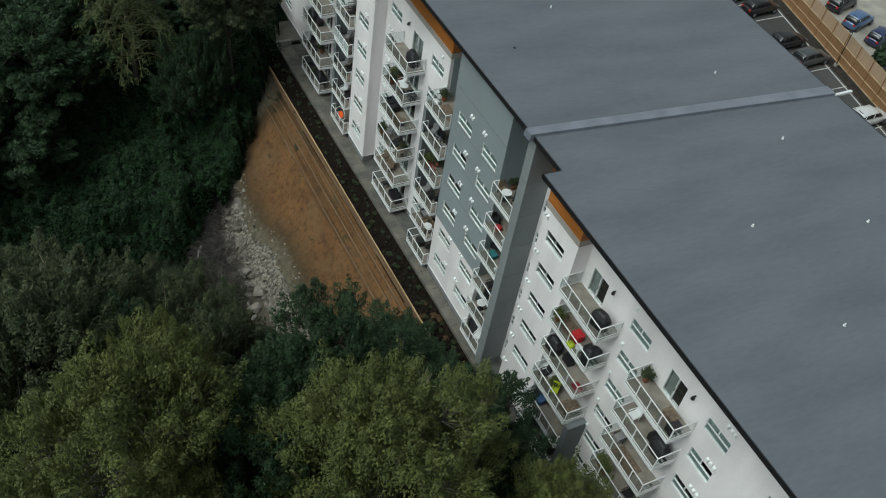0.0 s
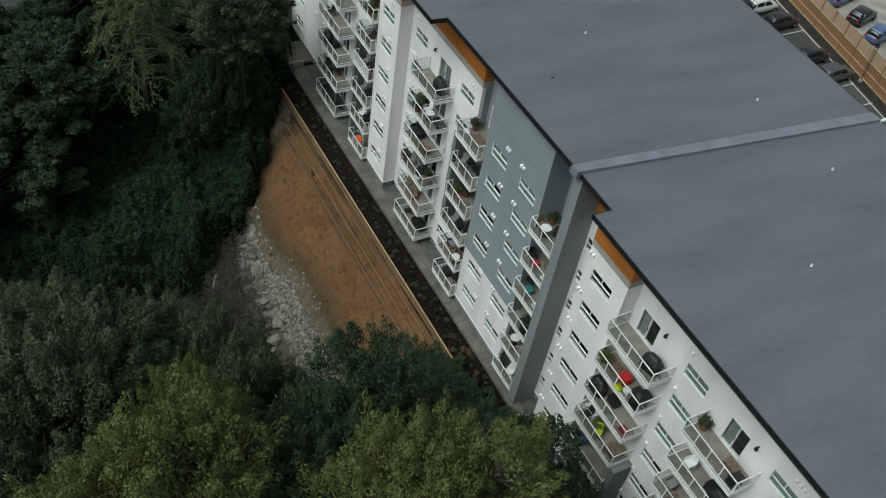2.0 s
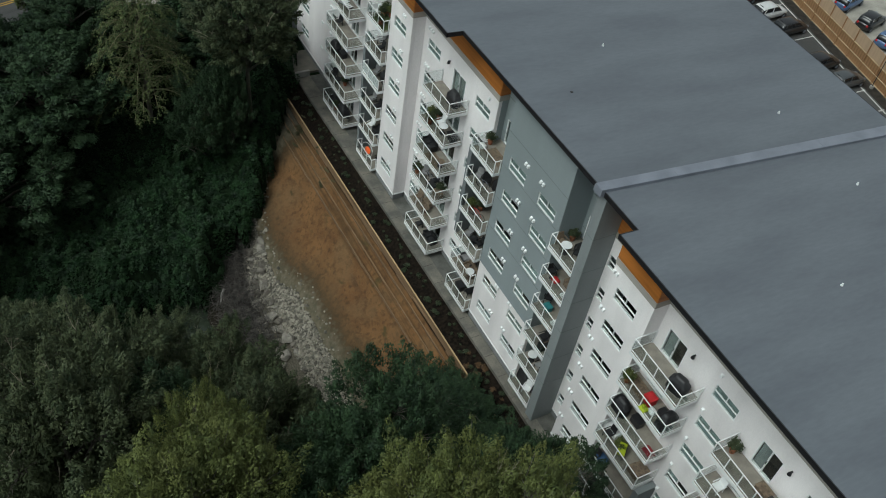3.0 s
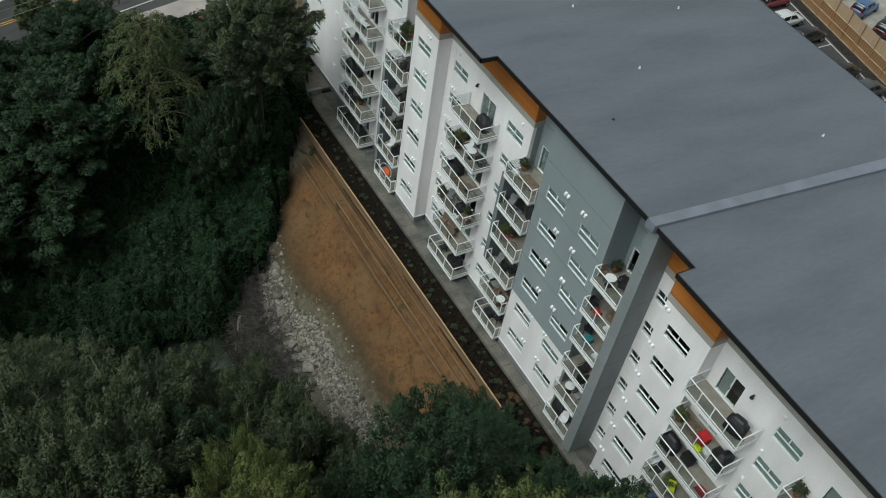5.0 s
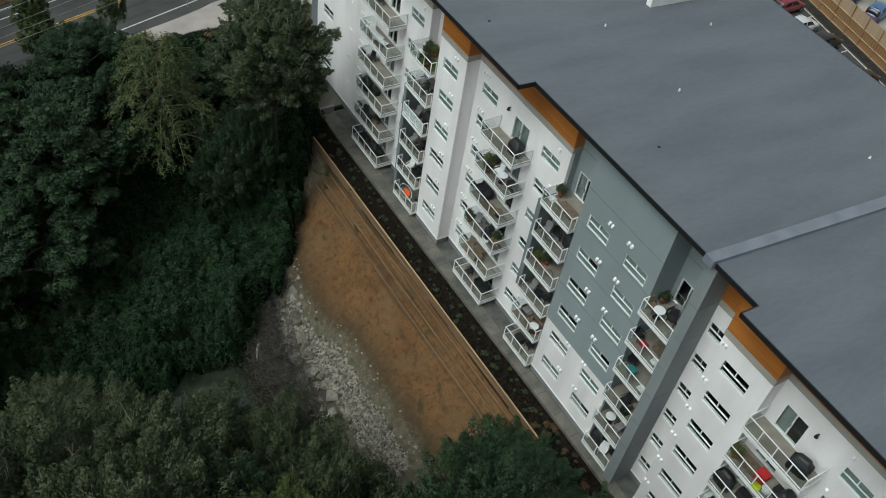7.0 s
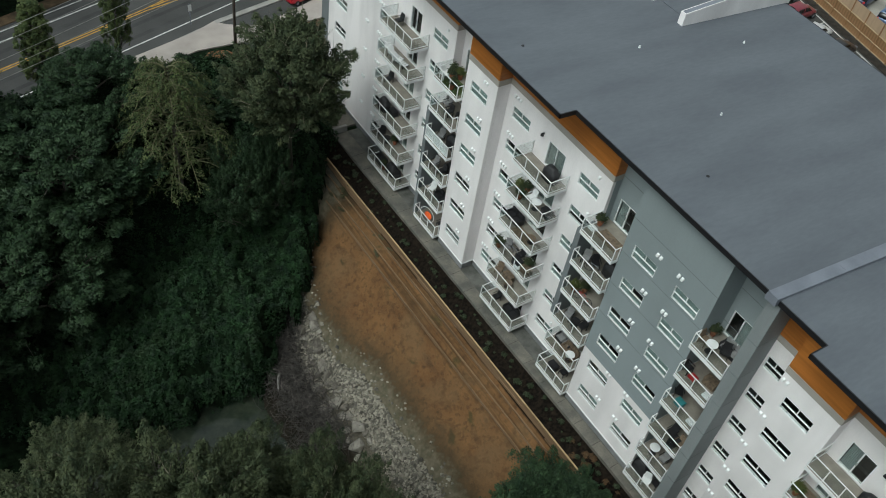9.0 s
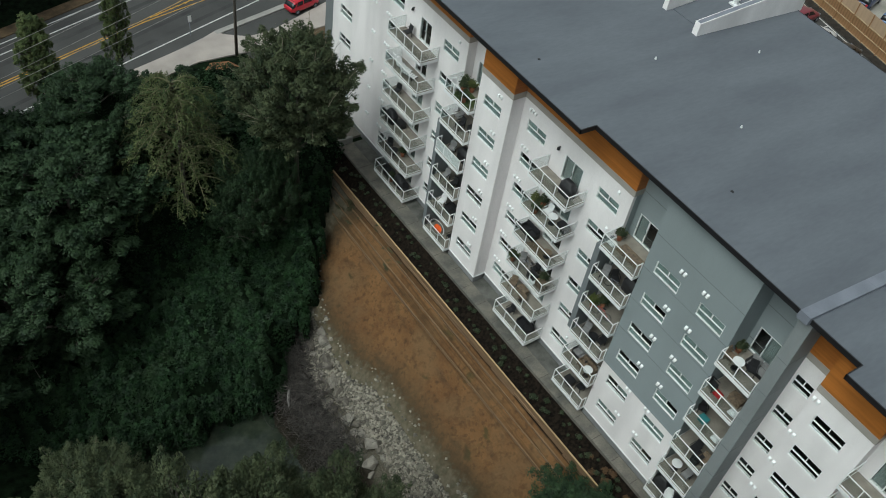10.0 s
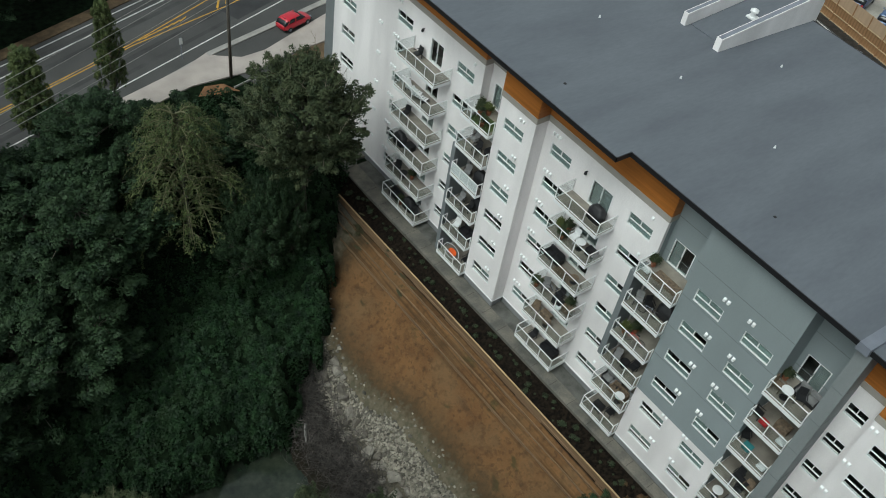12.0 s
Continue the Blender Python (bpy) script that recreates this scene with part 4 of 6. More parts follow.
def tree(seed, height, radius, crown_h, leaf_m, count, label, lobes=16, sub=9, column=False, size=0.2, flat=0.7, twigs=False, bare=0):
    """A tapered trunk, limbs that fork into branches, and leaf clumps at the branches' ends; foot at the origin."""
    rs = np.random.RandomState(seed)
    t = thing("tree", label, "tree", "trees of the ravine")
    zc = height - crown_h / 2
    tg = Geo()
    tg.tube([(0, 0, -1.0), (0.1, 0, height * 0.25), (-0.1, 0.15, height * 0.55), (0.05, 0, height * 0.9)], [radius * 0.07, radius * 0.055, radius * 0.04, 0.05], 8)
    clumps = []
    for i in range(lobes):
        # limbs are spread evenly round the crown, the outline stays uneven
        a, u = i * 2.39996 + rs.uniform(-0.3, 0.3), 1 - 1.45 * (i + 0.5) / lobes
        ring = math.sqrt(max(0.05, 1 - u * u))
        f = rs.uniform(0.50, 1.04) * (1 + 0.34 * noise.noise((math.cos(a) * 1.7 + seed, math.sin(a) * 1.7, u * 2)))
        w = (1.0 - 0.35 * max(0.0, u)) if column else 1.0
        p = np.array([math.cos(a) * ring * radius * f * w, math.sin(a) * ring * radius * f * w, zc + u * crown_h * 0.47 * (0.8 + 0.2 * f)])
        foot = np.array([0, 0, min(height * 0.85, max(height * 0.18, p[2] - np.hypot(p[0], p[1]) * 0.9))])
        mid = (foot + p) / 2 + np.array([0, 0, 0.06 * radius])
        tg.tube([tuple(foot), tuple(mid), tuple(p)], [radius * 0.024 + 0.02, radius * 0.016 + 0.015, 0.03], 5)
        R = radius * rs.uniform(0.26, 0.40)
        for k in range(sub):
            d = ball_dirs(1, rs)[0]
            d[2] = abs(d[2]) * 0.9 - 0.25
            q = p + d * R * rs.uniform(0.55, 1.05)
            tg.tube([tuple(p * 0.8 + mid * 0.2), tuple((p + q) / 2 + np.array([0, 0, 0.05])), tuple(q)], [0.035, 0.025, 0.01], 4)
            out = q - np.array([0, 0, zc - crown_h * 0.25])
            out = out / (np.linalg.norm(out) + 1e-6) + d * 0.5 + np.array([0, 0, 0.15])
            ln = radius * rs.uniform(0.10, 0.26)
            tip = q + out / np.linalg.norm(out) * ln
            if twigs and rs.uniform() < 0.5:
                tg.tube([tuple(q), tuple(tip)], [0.022, 0.008], 3)
            clumps.append((q, tip, radius * rs.uniform(0.07, 0.13), rs.uniform(0.6, 1.4)))
    total = sum(r * r * e for _, _, r, e in clumps)
    pts, nrm, grow = [], [], []
    for p, tip, r, e in clumps:
        n = int(count * r * r * e / total)
        d = ball_dirs(n, rs)
        d[:, 2] = np.where((d[:, 2] < -0.1) & (rs.uniform(0, 1, n) < 0.6), -d[:, 2], d[:, 2])
        s = rs.uniform(-0.25, 1.0, (n, 1)) ** 1.0
        wide = r * (1.15 - 0.85 * np.clip(s, 0, 1)) * (0.45 + 0.72 * rs.uniform(0, 1, (n, 1)) ** 0.5)
        c = p + (tip - p) * s + d * wide * np.array([1.1, 1.1, flat])
        pts.append(c)
        shoot = (tip - p) / (np.linalg.norm(tip - p) + 1e-6)
        grow.append(np.tile(shoot, (n, 1)) + d * 0.5)
        nrm.append(d * 0.8 + np.array([0, 0, 0.55]))
    part("trunk", tg, M_BARK if height < 20 else M_DBARK, t, "grey-brown trunk and limbs", smooth=True)
    if bare:
        bg = Geo()
        for i in range(bare):
            q, tip, r, e = clumps[rs.randint(len(clumps))]
            way = (tip - q) / np.linalg.norm(tip - q) + rs.normal(0, 0.25, 3) + np.array([0, 0, 0.35])
            ln = rs.uniform(0.8, 1.7)
            end = q + way * ln
            bg.tube([tuple(q), tuple(q + way * ln * 0.5 + rs.normal(0, 0.06, 3)), tuple(end)], [0.03, 0.022, 0.008], 4)
            for k in range(3):
                o = q + way * ln * rs.uniform(0.35, 0.8)
                bg.tube([tuple(o), tuple(o + (way * 0.5 + rs.normal(0, 0.45, 3)) * rs.uniform(0.4, 0.8))], [0.015, 0.006], 3)
        tagged(part("deadwood", bg, M_DEADT, t), "pale bare twigs", kind="stuff")
    part("crown", leaf_mesh("crown", np.concatenate(pts), np.concatenate(nrm), size * 0.86, leaf_m, rs, 2.0, np.concatenate(grow)), None, t)
    return t


def drooping_tree(seed, height, radius, leaf_m, limbs, label):
    """A leader with long arching limbs whose side shoots hang down, thinly leaved, with gaps between; foot at the origin."""
    rs = np.random.RandomState(seed)
    t = thing("tree", label, "tree", "trees of the ravine")
    tg, lg = Geo(), Geo()
    tg.tube([(0, 0, -1.0), (0.15, 0, height * 0.3), (0.0, 0.1, height * 0.65), (0.05, 0, height * 0.97)], [0.34, 0.26, 0.15, 0.03], 8)
    pts, nrm = [], []
    for i in range(limbs):
        u = (i + 0.5) / limbs
        z0 = height * (0.40 + 0.56 * u)
        a = i * 2.39996 + rs.uniform(-0.25, 0.25)
        ln = radius * (1.08 - 0.72 * u ** 1.6) * rs.uniform(0.75, 1.12)
        rise, fall = ln * rs.uniform(0.18, 0.36), ln * rs.uniform(0.28, 0.5)
        out = np.array([math.cos(a), math.sin(a), 0.0])
        side = np.array([-math.sin(a), math.cos(a), 0.0])
        bend = rs.uniform(-0.12, 0.12) * ln
        at = lambda v: np.array([0, 0, z0]) + out * ln * v + side * bend * v * v + np.array([0, 0, rise * math.sin(min(1.0, v * 1.4) * 1.57) - fall * v ** 3])
        vs = np.linspace(0, 1, 7)
        lg.tube([tuple(at(v)) for v in vs], [0.085 - 0.066 * float(v) for v in vs], 5)
        for k in range(13):
            v = 0.22 + 0.78 * (k + rs.uniform(0, 1)) / 13
            p = at(v)
            w = side * rs.choice((-1, 1)) * rs.uniform(0.5, 1.0) + out * rs.uniform(0.4, 1.0)
            sl = radius * rs.uniform(0.10, 0.21)
            q = p + w * sl * 0.6 + np.array([0, 0, 0.02])
            e = p + w * sl + np.array([0, 0, -rs.uniform(0.25, 0.9) * sl])
            if k % 2:
                lg.tube([tuple(p), tuple(q), tuple(e)], [0.030, 0.022, 0.008], 3)
            n = 22
            f = rs.uniform(0, 1, (n, 1))
            c = np.where(f < 0.6, p + (q - p) * f / 0.6, q + (e - q) * (f - 0.6) / 0.4) + rs.normal(0, 0.085, (n, 3))
            c[:, 2] -= rs.uniform(0, 0.22, n)
            pts.append(c)
            nrm.append(np.tile(out * 0.35 + np.array([0, 0, 0.9]), (n, 1)) + rs.normal(0, 0.3, (n, 3)))
    part("trunk", tg, M_BARK, t, "grey-brown trunk", smooth=True)
    part("branchwork", lg, M_LIMB, t, "olive-brown arching limbs", smooth=True)
    part("crown", leaf_mesh("crown", np.concatenate(pts), np.concatenate(nrm), 0.088, leaf_m, rs, 1.9), None, t)
    return t


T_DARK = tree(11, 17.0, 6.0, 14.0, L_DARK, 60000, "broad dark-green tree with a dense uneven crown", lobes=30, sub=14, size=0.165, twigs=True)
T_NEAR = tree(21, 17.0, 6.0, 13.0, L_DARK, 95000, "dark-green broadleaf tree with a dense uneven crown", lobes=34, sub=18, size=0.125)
T_OAK = tree(12, 15.0, 6.0, 12.0, L_OAK, 98000, "grey-green broadleaf tree with a billowing crown", lobes=34, sub=18, size=0.120, twigs=True, bare=26)
T_LIME = tree(13, 18.0, 6.0, 14.0, L_LIME, 165000, "yellow-green maple tree in full leaf", lobes=34, sub=22, size=0.090, flat=0.5, twigs=True, bare=34)
T_TALL = tree(29, 21.0, 4.4, 12.0, L_OAK, 62000, "tall grey-green tree leaning over the end of the bank", lobes=34, sub=15, size=0.135, twigs=True, bare=44)
T_WILL = drooping_tree(14, 17.0, 5.5, L_WILL, 74, "olive-green tree with long arching drooping branches")
T_POP = tree(15, 14.0, 1.7, 12.5, L_WILL, 26000, "slender upright olive-green tree beside the road", lobes=90, sub=6, column=True, size=0.12, flat=2.2)
MODEL_H = {"D": (T_DARK, 17.0, 6.0), "N": (T_NEAR, 17.0, 6.0), "O": (T_OAK, 15.0, 6.0), "L": (T_LIME, 18.0, 6.0), "R": (T_TALL, 21.0, 4.4), "W": (T_WILL, 17.0, 5.5), "P": (T_POP, 14.0, 1.7)}
# kind, x, y, top of the crown, radius
TREES = [
    ("L", 12.5, 11.2, 17.0, 6.3), ("L", -0.6, 17.7, 16.8, 6.5), ("N", 12.6, 20.5, 11.6, 5.2), ("L", 3.4, 24.6, 10.6, 3.8), ("O", -4.6, 28.0, 11.2, 6.2),
    ("O", 7.2, 28.5, 4.2, 5.2), ("O", -2.2, 35.0, 6.0, 6.2), ("N", 20.4, 25.2, 1.0, 4.8), ("N", 6.6, 17.4, 10.8, 5.0), ("O", -10.0, 34.0, 9.0, 6.5),
    ("O", 3.2, 38.2, 0.8, 4.4), ("O", 6.8, 33.6, 3.2, 4.6), ("O", -6.5, 46.0, -2.8, 5.0), ("N", 20.0, 14.5, 9.5, 4.4), ("L", 20.6, 4.6, 13.2, 3.8), ("N", 1.0, 30.0, 6.0, 5.0),
    ("R", 19.3, 65.2, 14.6, 4.4), ("N", 15.2, 65.6, 3.4, 3.4), ("N", 16.9, 65.0, 4.2, 2.3), ("W", 10.4, 69.6, 11.4, 5.6), ("D", 1.0, 70.5, 6.2, 6.8), ("D", -6.0, 65.5, 2.0, 6.5), ("D", 14.6, 75.6, 3.4, 3.4), ("D", 5.6, 76.5, 8.2, 4.2),
    ("P", 10.2, 82.5, 13.6, 1.15), ("P", 3.0, 81.5, 11.6, 1.6), ("D", -9.0, 76.0, 10.0, 7.0), ("D", -14.0, 60.0, 4.0, 7.0),
    ("D", -6.5, 99.8, 8.0, 5.5), ("D", 4.2, 102.8, 8.5, 5.0), ("D", 10.6, 106.2, 9.5, 5.2), ("D", 17.0, 109.0, 10.0, 5.0), ("D", -14.0, 99.0, 9.0, 6.0),
]
used = set()
tr = random.Random(8)
for kind, x, y, top, rad in TREES:
    base, h, r = MODEL_H[kind]
    g = ground_z(x, y) - 0.2
    sz = (top - g) / h
    sx = rad / r
    m = pose(x, y, g, 0, 0, tr.uniform(0, 360))
    if kind not in used:
        used.add(kind)
        base.matrix_basis = m @ Matrix.Diagonal((sx, sx, sz, 1))
    else:
        c = copy_thing(base, m)
        c.matrix_basis = m @ Matrix.Diagonal((sx, sx, sz, 1))


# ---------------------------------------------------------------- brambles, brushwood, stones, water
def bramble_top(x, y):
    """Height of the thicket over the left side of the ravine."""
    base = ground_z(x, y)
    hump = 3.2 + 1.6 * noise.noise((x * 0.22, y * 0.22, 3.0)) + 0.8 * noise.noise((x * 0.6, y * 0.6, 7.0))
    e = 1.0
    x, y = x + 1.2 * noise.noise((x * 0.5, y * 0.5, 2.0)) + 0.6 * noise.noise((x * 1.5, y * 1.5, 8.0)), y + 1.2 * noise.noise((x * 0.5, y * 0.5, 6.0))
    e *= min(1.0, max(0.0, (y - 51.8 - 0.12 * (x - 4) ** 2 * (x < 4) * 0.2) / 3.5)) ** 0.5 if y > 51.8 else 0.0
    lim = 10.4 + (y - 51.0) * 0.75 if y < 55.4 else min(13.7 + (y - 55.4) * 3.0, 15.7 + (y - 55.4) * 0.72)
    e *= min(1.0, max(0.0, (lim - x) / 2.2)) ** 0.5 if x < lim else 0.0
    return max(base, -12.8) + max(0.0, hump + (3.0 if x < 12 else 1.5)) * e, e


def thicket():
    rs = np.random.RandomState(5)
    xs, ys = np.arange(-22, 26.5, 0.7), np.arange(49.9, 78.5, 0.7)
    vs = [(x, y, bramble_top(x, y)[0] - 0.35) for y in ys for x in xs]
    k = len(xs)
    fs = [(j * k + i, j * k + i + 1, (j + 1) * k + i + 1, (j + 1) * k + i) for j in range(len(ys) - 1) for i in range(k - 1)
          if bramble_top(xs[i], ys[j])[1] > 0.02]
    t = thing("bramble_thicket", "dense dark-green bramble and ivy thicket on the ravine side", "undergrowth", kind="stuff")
    # a dark sheet under the leaves stands for the shade between them
    part("understory", sheet(vs, fs, "understory", M_LITTER_SHADE), None, t)
    pts = []
    while len(pts) < 150000:
        x, y = rs.uniform(-22, 26), rs.uniform(50, 78)
        z, e = bramble_top(x, y)
        if e > 0.03 and rs.uniform() < (1.0 if y < 66 else 0.35):
            k2 = noise.noise((x * 1.1, y * 1.1, 9.0)) + 0.5 * noise.noise((x * 2.7, y * 2.7, 4.0))
            if k2 > -0.30:
                pts.append((x, y, z - 0.25 + rs.uniform(-0.3, 0.3) + 0.95 * k2))
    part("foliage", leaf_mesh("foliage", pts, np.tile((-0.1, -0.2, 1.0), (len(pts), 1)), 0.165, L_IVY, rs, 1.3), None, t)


thicket()


def shrub(seed, r, h, m, count, label):
    rs = np.random.RandomState(seed)
    t = thing("shrub", label, "shrub", "shrubs")
    g = Geo()
    pts, nr = [], []
    for i in range(9):
        a = rs.uniform(0, 6.28)
        p = np.array([math.cos(a) * r * rs.uniform(0, 0.6), math.sin(a) * r * rs.uniform(0, 0.6), h * rs.uniform(0.3, 0.75)])
        g.tube([(0, 0, -0.1), tuple(p * 0.5), tuple(p)], [0.04, 0.03, 0.012], 5)
        d = ball_dirs(count // 9, rs)
        d[:, 2] = np.abs(d[:, 2])
        pts.append(p + d * r * 0.5 * rs.uniform(0.6, 1.1, (len(d), 1)))
        nr.append(d + np.array([0, 0, 0.4]))
    part("stems", g, M_BARK, t)
    part("foliage", leaf_mesh("foliage", np.concatenate(pts), np.concatenate(nr), 0.16 if r > 0.5 else 0.085, m, rs), None, t)
    return t


SH = shrub(3, 1.0, 1.2, L_DARK, 1500, "low rounded dark-green shrub in full leaf")
SH.matrix_basis = pose(25.0, 77.6, ground_z(25.0, 77.6))
# small plants set out along the mulched strip
PL = shrub(4, 0.30, 0.26, L_PLANT, 110, "small young plant in the mulched strip")
PL["group"], PL["category"] = "young plants of the strip", "plant"
PL.matrix_basis = pose(24.8, 63.0, ground_z(24.8, 63.0))
pr = random.Random(31)
for i in range(108):
    y = 8 + i * 0.55 + pr.uniform(-0.3, 0.3)
    x = pr.uniform(24.45, 25.6) + skew(y)
    c = copy_thing(PL, pose(x, y, ground_z(x, y), 0, 0, pr.uniform(0, 360)))
    s = pr.uniform(0.35, 1.1)
    c.matrix_basis = c.matrix_basis @ Matrix.Diagonal((s, s, s, 1))
WD = shrub(6, 0.34, 0.30, L_WEED, 110, "low green weeds growing between the timber tiers")
WD["group"], WD["category"] = "weeds of the bank", "weed"
WD.matrix_basis = pose(23.3, 62.5, ground_z(23.3, 62.5))
for i in range(15):
    x, y = pr.choice((22.9, 23.7, 24.15)) + pr.uniform(-0.2, 0.2), 63.5 - 9.0 * pr.random() ** 1.6
    c = copy_thing(WD, pose(x, y, ground_z(x, y), 0, 0, pr.uniform(0, 360)))
    s = pr.uniform(0.5, 1.3)
    c.matrix_basis = c.matrix_basis @ Matrix.Diagonal((s * 0.8, s * 1.7, s * 0.35, 1))
DB = shrub(7, 0.5, 0.5, L_DRY, 240, "dry orange-brown brush in the planting strip")
DB["group"], DB["category"] = "dry brush of the strip", "brush"
DB.matrix_basis = pose(25.0, 28.2, ground_z(25.0, 28.2))
for i in range(16):
    y = pr.uniform(19.0, 30.5)
    x = pr.uniform(24.5, 25.6) + skew(y)
    c = copy_thing(DB, pose(x, y, ground_z(x, y), 0, 0, pr.uniform(0, 360)))
    s = pr.uniform(0.4, 1.0)
    c.matrix_basis = c.matrix_basis @ Matrix.Diagonal((s, s, s * 0.6, 1))
for x, y, s in ((23.0, 26.9, 1.3), (23.9, 25.2, 1.5), (24.4, 23.3, 1.2), (24.6, 21.3, 1.3), (22.3, 24.6, 1.9), (21.6, 27.2, 1.4), (22.9, 21.6, 2.0), (23.2, 18.8, 2.0)):
    c = copy_thing(SH, pose(x, y, ground_z(x, y) - 0.1, 0, 0, 70 * x))
    c.matrix_basis = c.matrix_basis @ Matrix.Diagonal((s, s, s * 1.1, 1))
for x, y, s in ((82.6, 38.6, 2.0), (84.0, 36.6, 1.7), (81.8, 34.0, 1.9)):
    c = copy_thing(SH, pose(x, y, 6.1, 0, 0, 70 * x))
    c.matrix_basis = c.matrix_basis @ Matrix.Diagonal((s, s, s * 1.2, 1))
for x, y, s in ((16.5, 83.6, 1.0), (13.0, 82.5, 1.5), (27.2, 80.0, 0.9), (25.0, 76.0, 1.5), (4.5, 84.5, 1.8), (7.5, 84.8, 1.5)):
    c = copy_thing(SH, pose(x, y, ground_z(x, y) - 0.1, 0, 0, x * 40))
    c.matrix_basis = c.matrix_basis @ Matrix.Diagonal((s, s, s, 1))


def boulder_mesh(s, rs, m):
    """A broken stone: the hull of a few points on a squashed ball."""
    bm = bmesh.new()
    d = ball_dirs(13, rs) * rs.uniform(0.8, 1.15, (13, 1))
    for v in d:
        bm.verts.new((v[0] * s * 1.15, v[1] * s * 0.9, v[2] * s * 0.7))
    bmesh.ops.convex_hull(bm, input=bm.verts[:])
    bmesh.ops.delete(bm, geom=[v for v in bm.verts if not v.link_faces], context="VERTS")
    bmesh.ops.bevel(bm, geom=bm.edges[:], offset=s * 0.025, segments=1, affect="EDGES")
    me = bpy.data.meshes.new("boulder")
    bm.to_mesh(me)
    bm.free()
    me.materials.append(m)
    return me


rs = np.random.RandomState(17)
laid = []
for i in range(600):
    y = rs.uniform(41.5, 55.5)
    x = 14.55 + 0.4 * max(0.0, y - 50.5) + rs.uniform(-0.8, 0.9)
    s = rs.uniform(0.34, 0.80)
    if any(math.hypot(x - a, y - b) < 0.72 * (s + c) for a, b, c in laid):
        continue
    laid.append((x, y, s))
    ob = part("boulder", boulder_mesh(s, rs, rs.choice((M_ROCK, M_ROCK, M_ROCKD))), None, None, at=pose(x, y, rough_z(x, y) + s * 0.36, rs.uniform(-25, 25), rs.uniform(-25, 25), rs.uniform(0, 360)))
    tagged(ob, "angular grey boulder in the stone toe of the bank", "boulder", "boulders of the bank toe")
g = Geo()
for i in range(9000):
    y = rs.uniform(34, 62.5)
    x = 17.3 + 0.25 * min(4.0, max(0.0, 51 - y)) + 0.05 * max(0.0, y - 55.5) ** 2 - (0.75 + 2.4 * rs.beta(1.4, 1.6)) * (1.0 if y < 53 else max(0.3, 1 - 0.1 * (y - 53)))
    s = rs.uniform(0.06, 0.18) * (1.6 if rs.uniform() < 0.1 else 1)
    if i % 26 == 0:
        x += rs.uniform(0.3, 1.5)
    o = len(g.v)
    z = rough_z(x, y) + s * 0.2
    q = rs.uniform(0.7, 1.3, 6) * s
    a = rs.uniform(0, 6.28)
    ca, sa = math.cos(a), math.sin(a)
    for dx, dy, dz in ((q[0], 0, 0), (0, q[1], 0), (-q[2], 0, 0), (0, -q[3], 0), (0.02, 0.01, q[4] * 0.8), (0, 0, -q[5])):
        g.v.append((x + dx * ca - dy * sa, y + dx * sa + dy * ca, z + dz))
    g.f += [(o, o + 1, o + 4), (o + 1, o + 2, o + 4), (o + 2, o + 3, o + 4), (o + 3, o, o + 4), (o + 1, o, o + 5), (o + 2, o + 1, o + 5), (o + 3, o + 2, o + 5), (o, o + 3, o + 5)]
tagged(part("crushed_stone", g, M_STONE, None), "loose pale crushed stone over the lower bank", "gravel", kind="stuff")

g = Geo()
for i in range(3800):
    y = rs.uniform(43, 57)
    x = 12.5 + 0.045 * max(0.0, y - 50) ** 2 + rs.normal(0, 1.05)
    z = max(rough_z(x, y), -12.4) + rs.uniform(0.0, 1.3)
    a, ln = rs.uniform(0, 6.28), rs.uniform(0.5, 1.7)
    d = np.array([math.cos(a), math.sin(a), rs.uniform(-0.25, 0.45)]) * ln
    m1 = np.array([x, y, z]) + d * 0.5 + rs.normal(0, 0.09, 3)
    g.tube([(x, y, z), tuple(m1), tuple(np.array([x, y, z]) + d)], [0.022, 0.016, 0.006], 3)
tagged(part("brushwood", g, M_TWIG, None), "tangled grey-brown dead brushwood at the water's edge", "brushwood", kind="stuff")
log = Geo().tube([(12.0, 52.3, -11.2), (11.5, 51.5, -11.0), (11.2, 50.8, -11.3)], [0.13, 0.11, 0.07], 7)
tagged(part("driftwood_log", log, M_CONC, None, smooth=True), "short bleached driftwood log in the brushwood", "log")
wv = [(-30, 10, -12.55), (12.5, 10, -12.55), (12.5, 56, -12.55), (-30, 56, -12.55)]
tagged(part("creek_water", sheet(wv, [(0, 1, 2, 3)], "creek_water", M_WATER), None), "still grey-green creek water", "water", kind="structure")

# ---------------------------------------------------------------- the road past the far end
RD = 18.0
road_m = pose(16.2, 94.6, -0.03, 0, 0, RD)


def strip(name, u0, u1, v0, v1, z, m, label, category, t=0.05):
    ob = part(name, Geo().box(u0, u1, v0, v1, z - t, z), m, None, at=road_m)
    return tagged(ob, label, category, kind="structure")


def slanted(u0, v0, u1, v1, w, m, label):
    ring = [(u0, v0), (u1, v1), (u1, v1 + w), (u0, v0 + w)]
    tagged(part("road_line", Geo().hull([(u, v, -0.02) for u, v in ring], [(u, v, 0.006) for u, v in ring]), m, None, at=road_m), label, "road marking", kind="structure")


def slab(name, ring, z0, z1, m, label, category):
    tagged(part(name, Geo().hull([(x, y, z0) for x, y in ring], [(x, y, z1) for x, y in ring]), m, None), label, category, kind="structure")


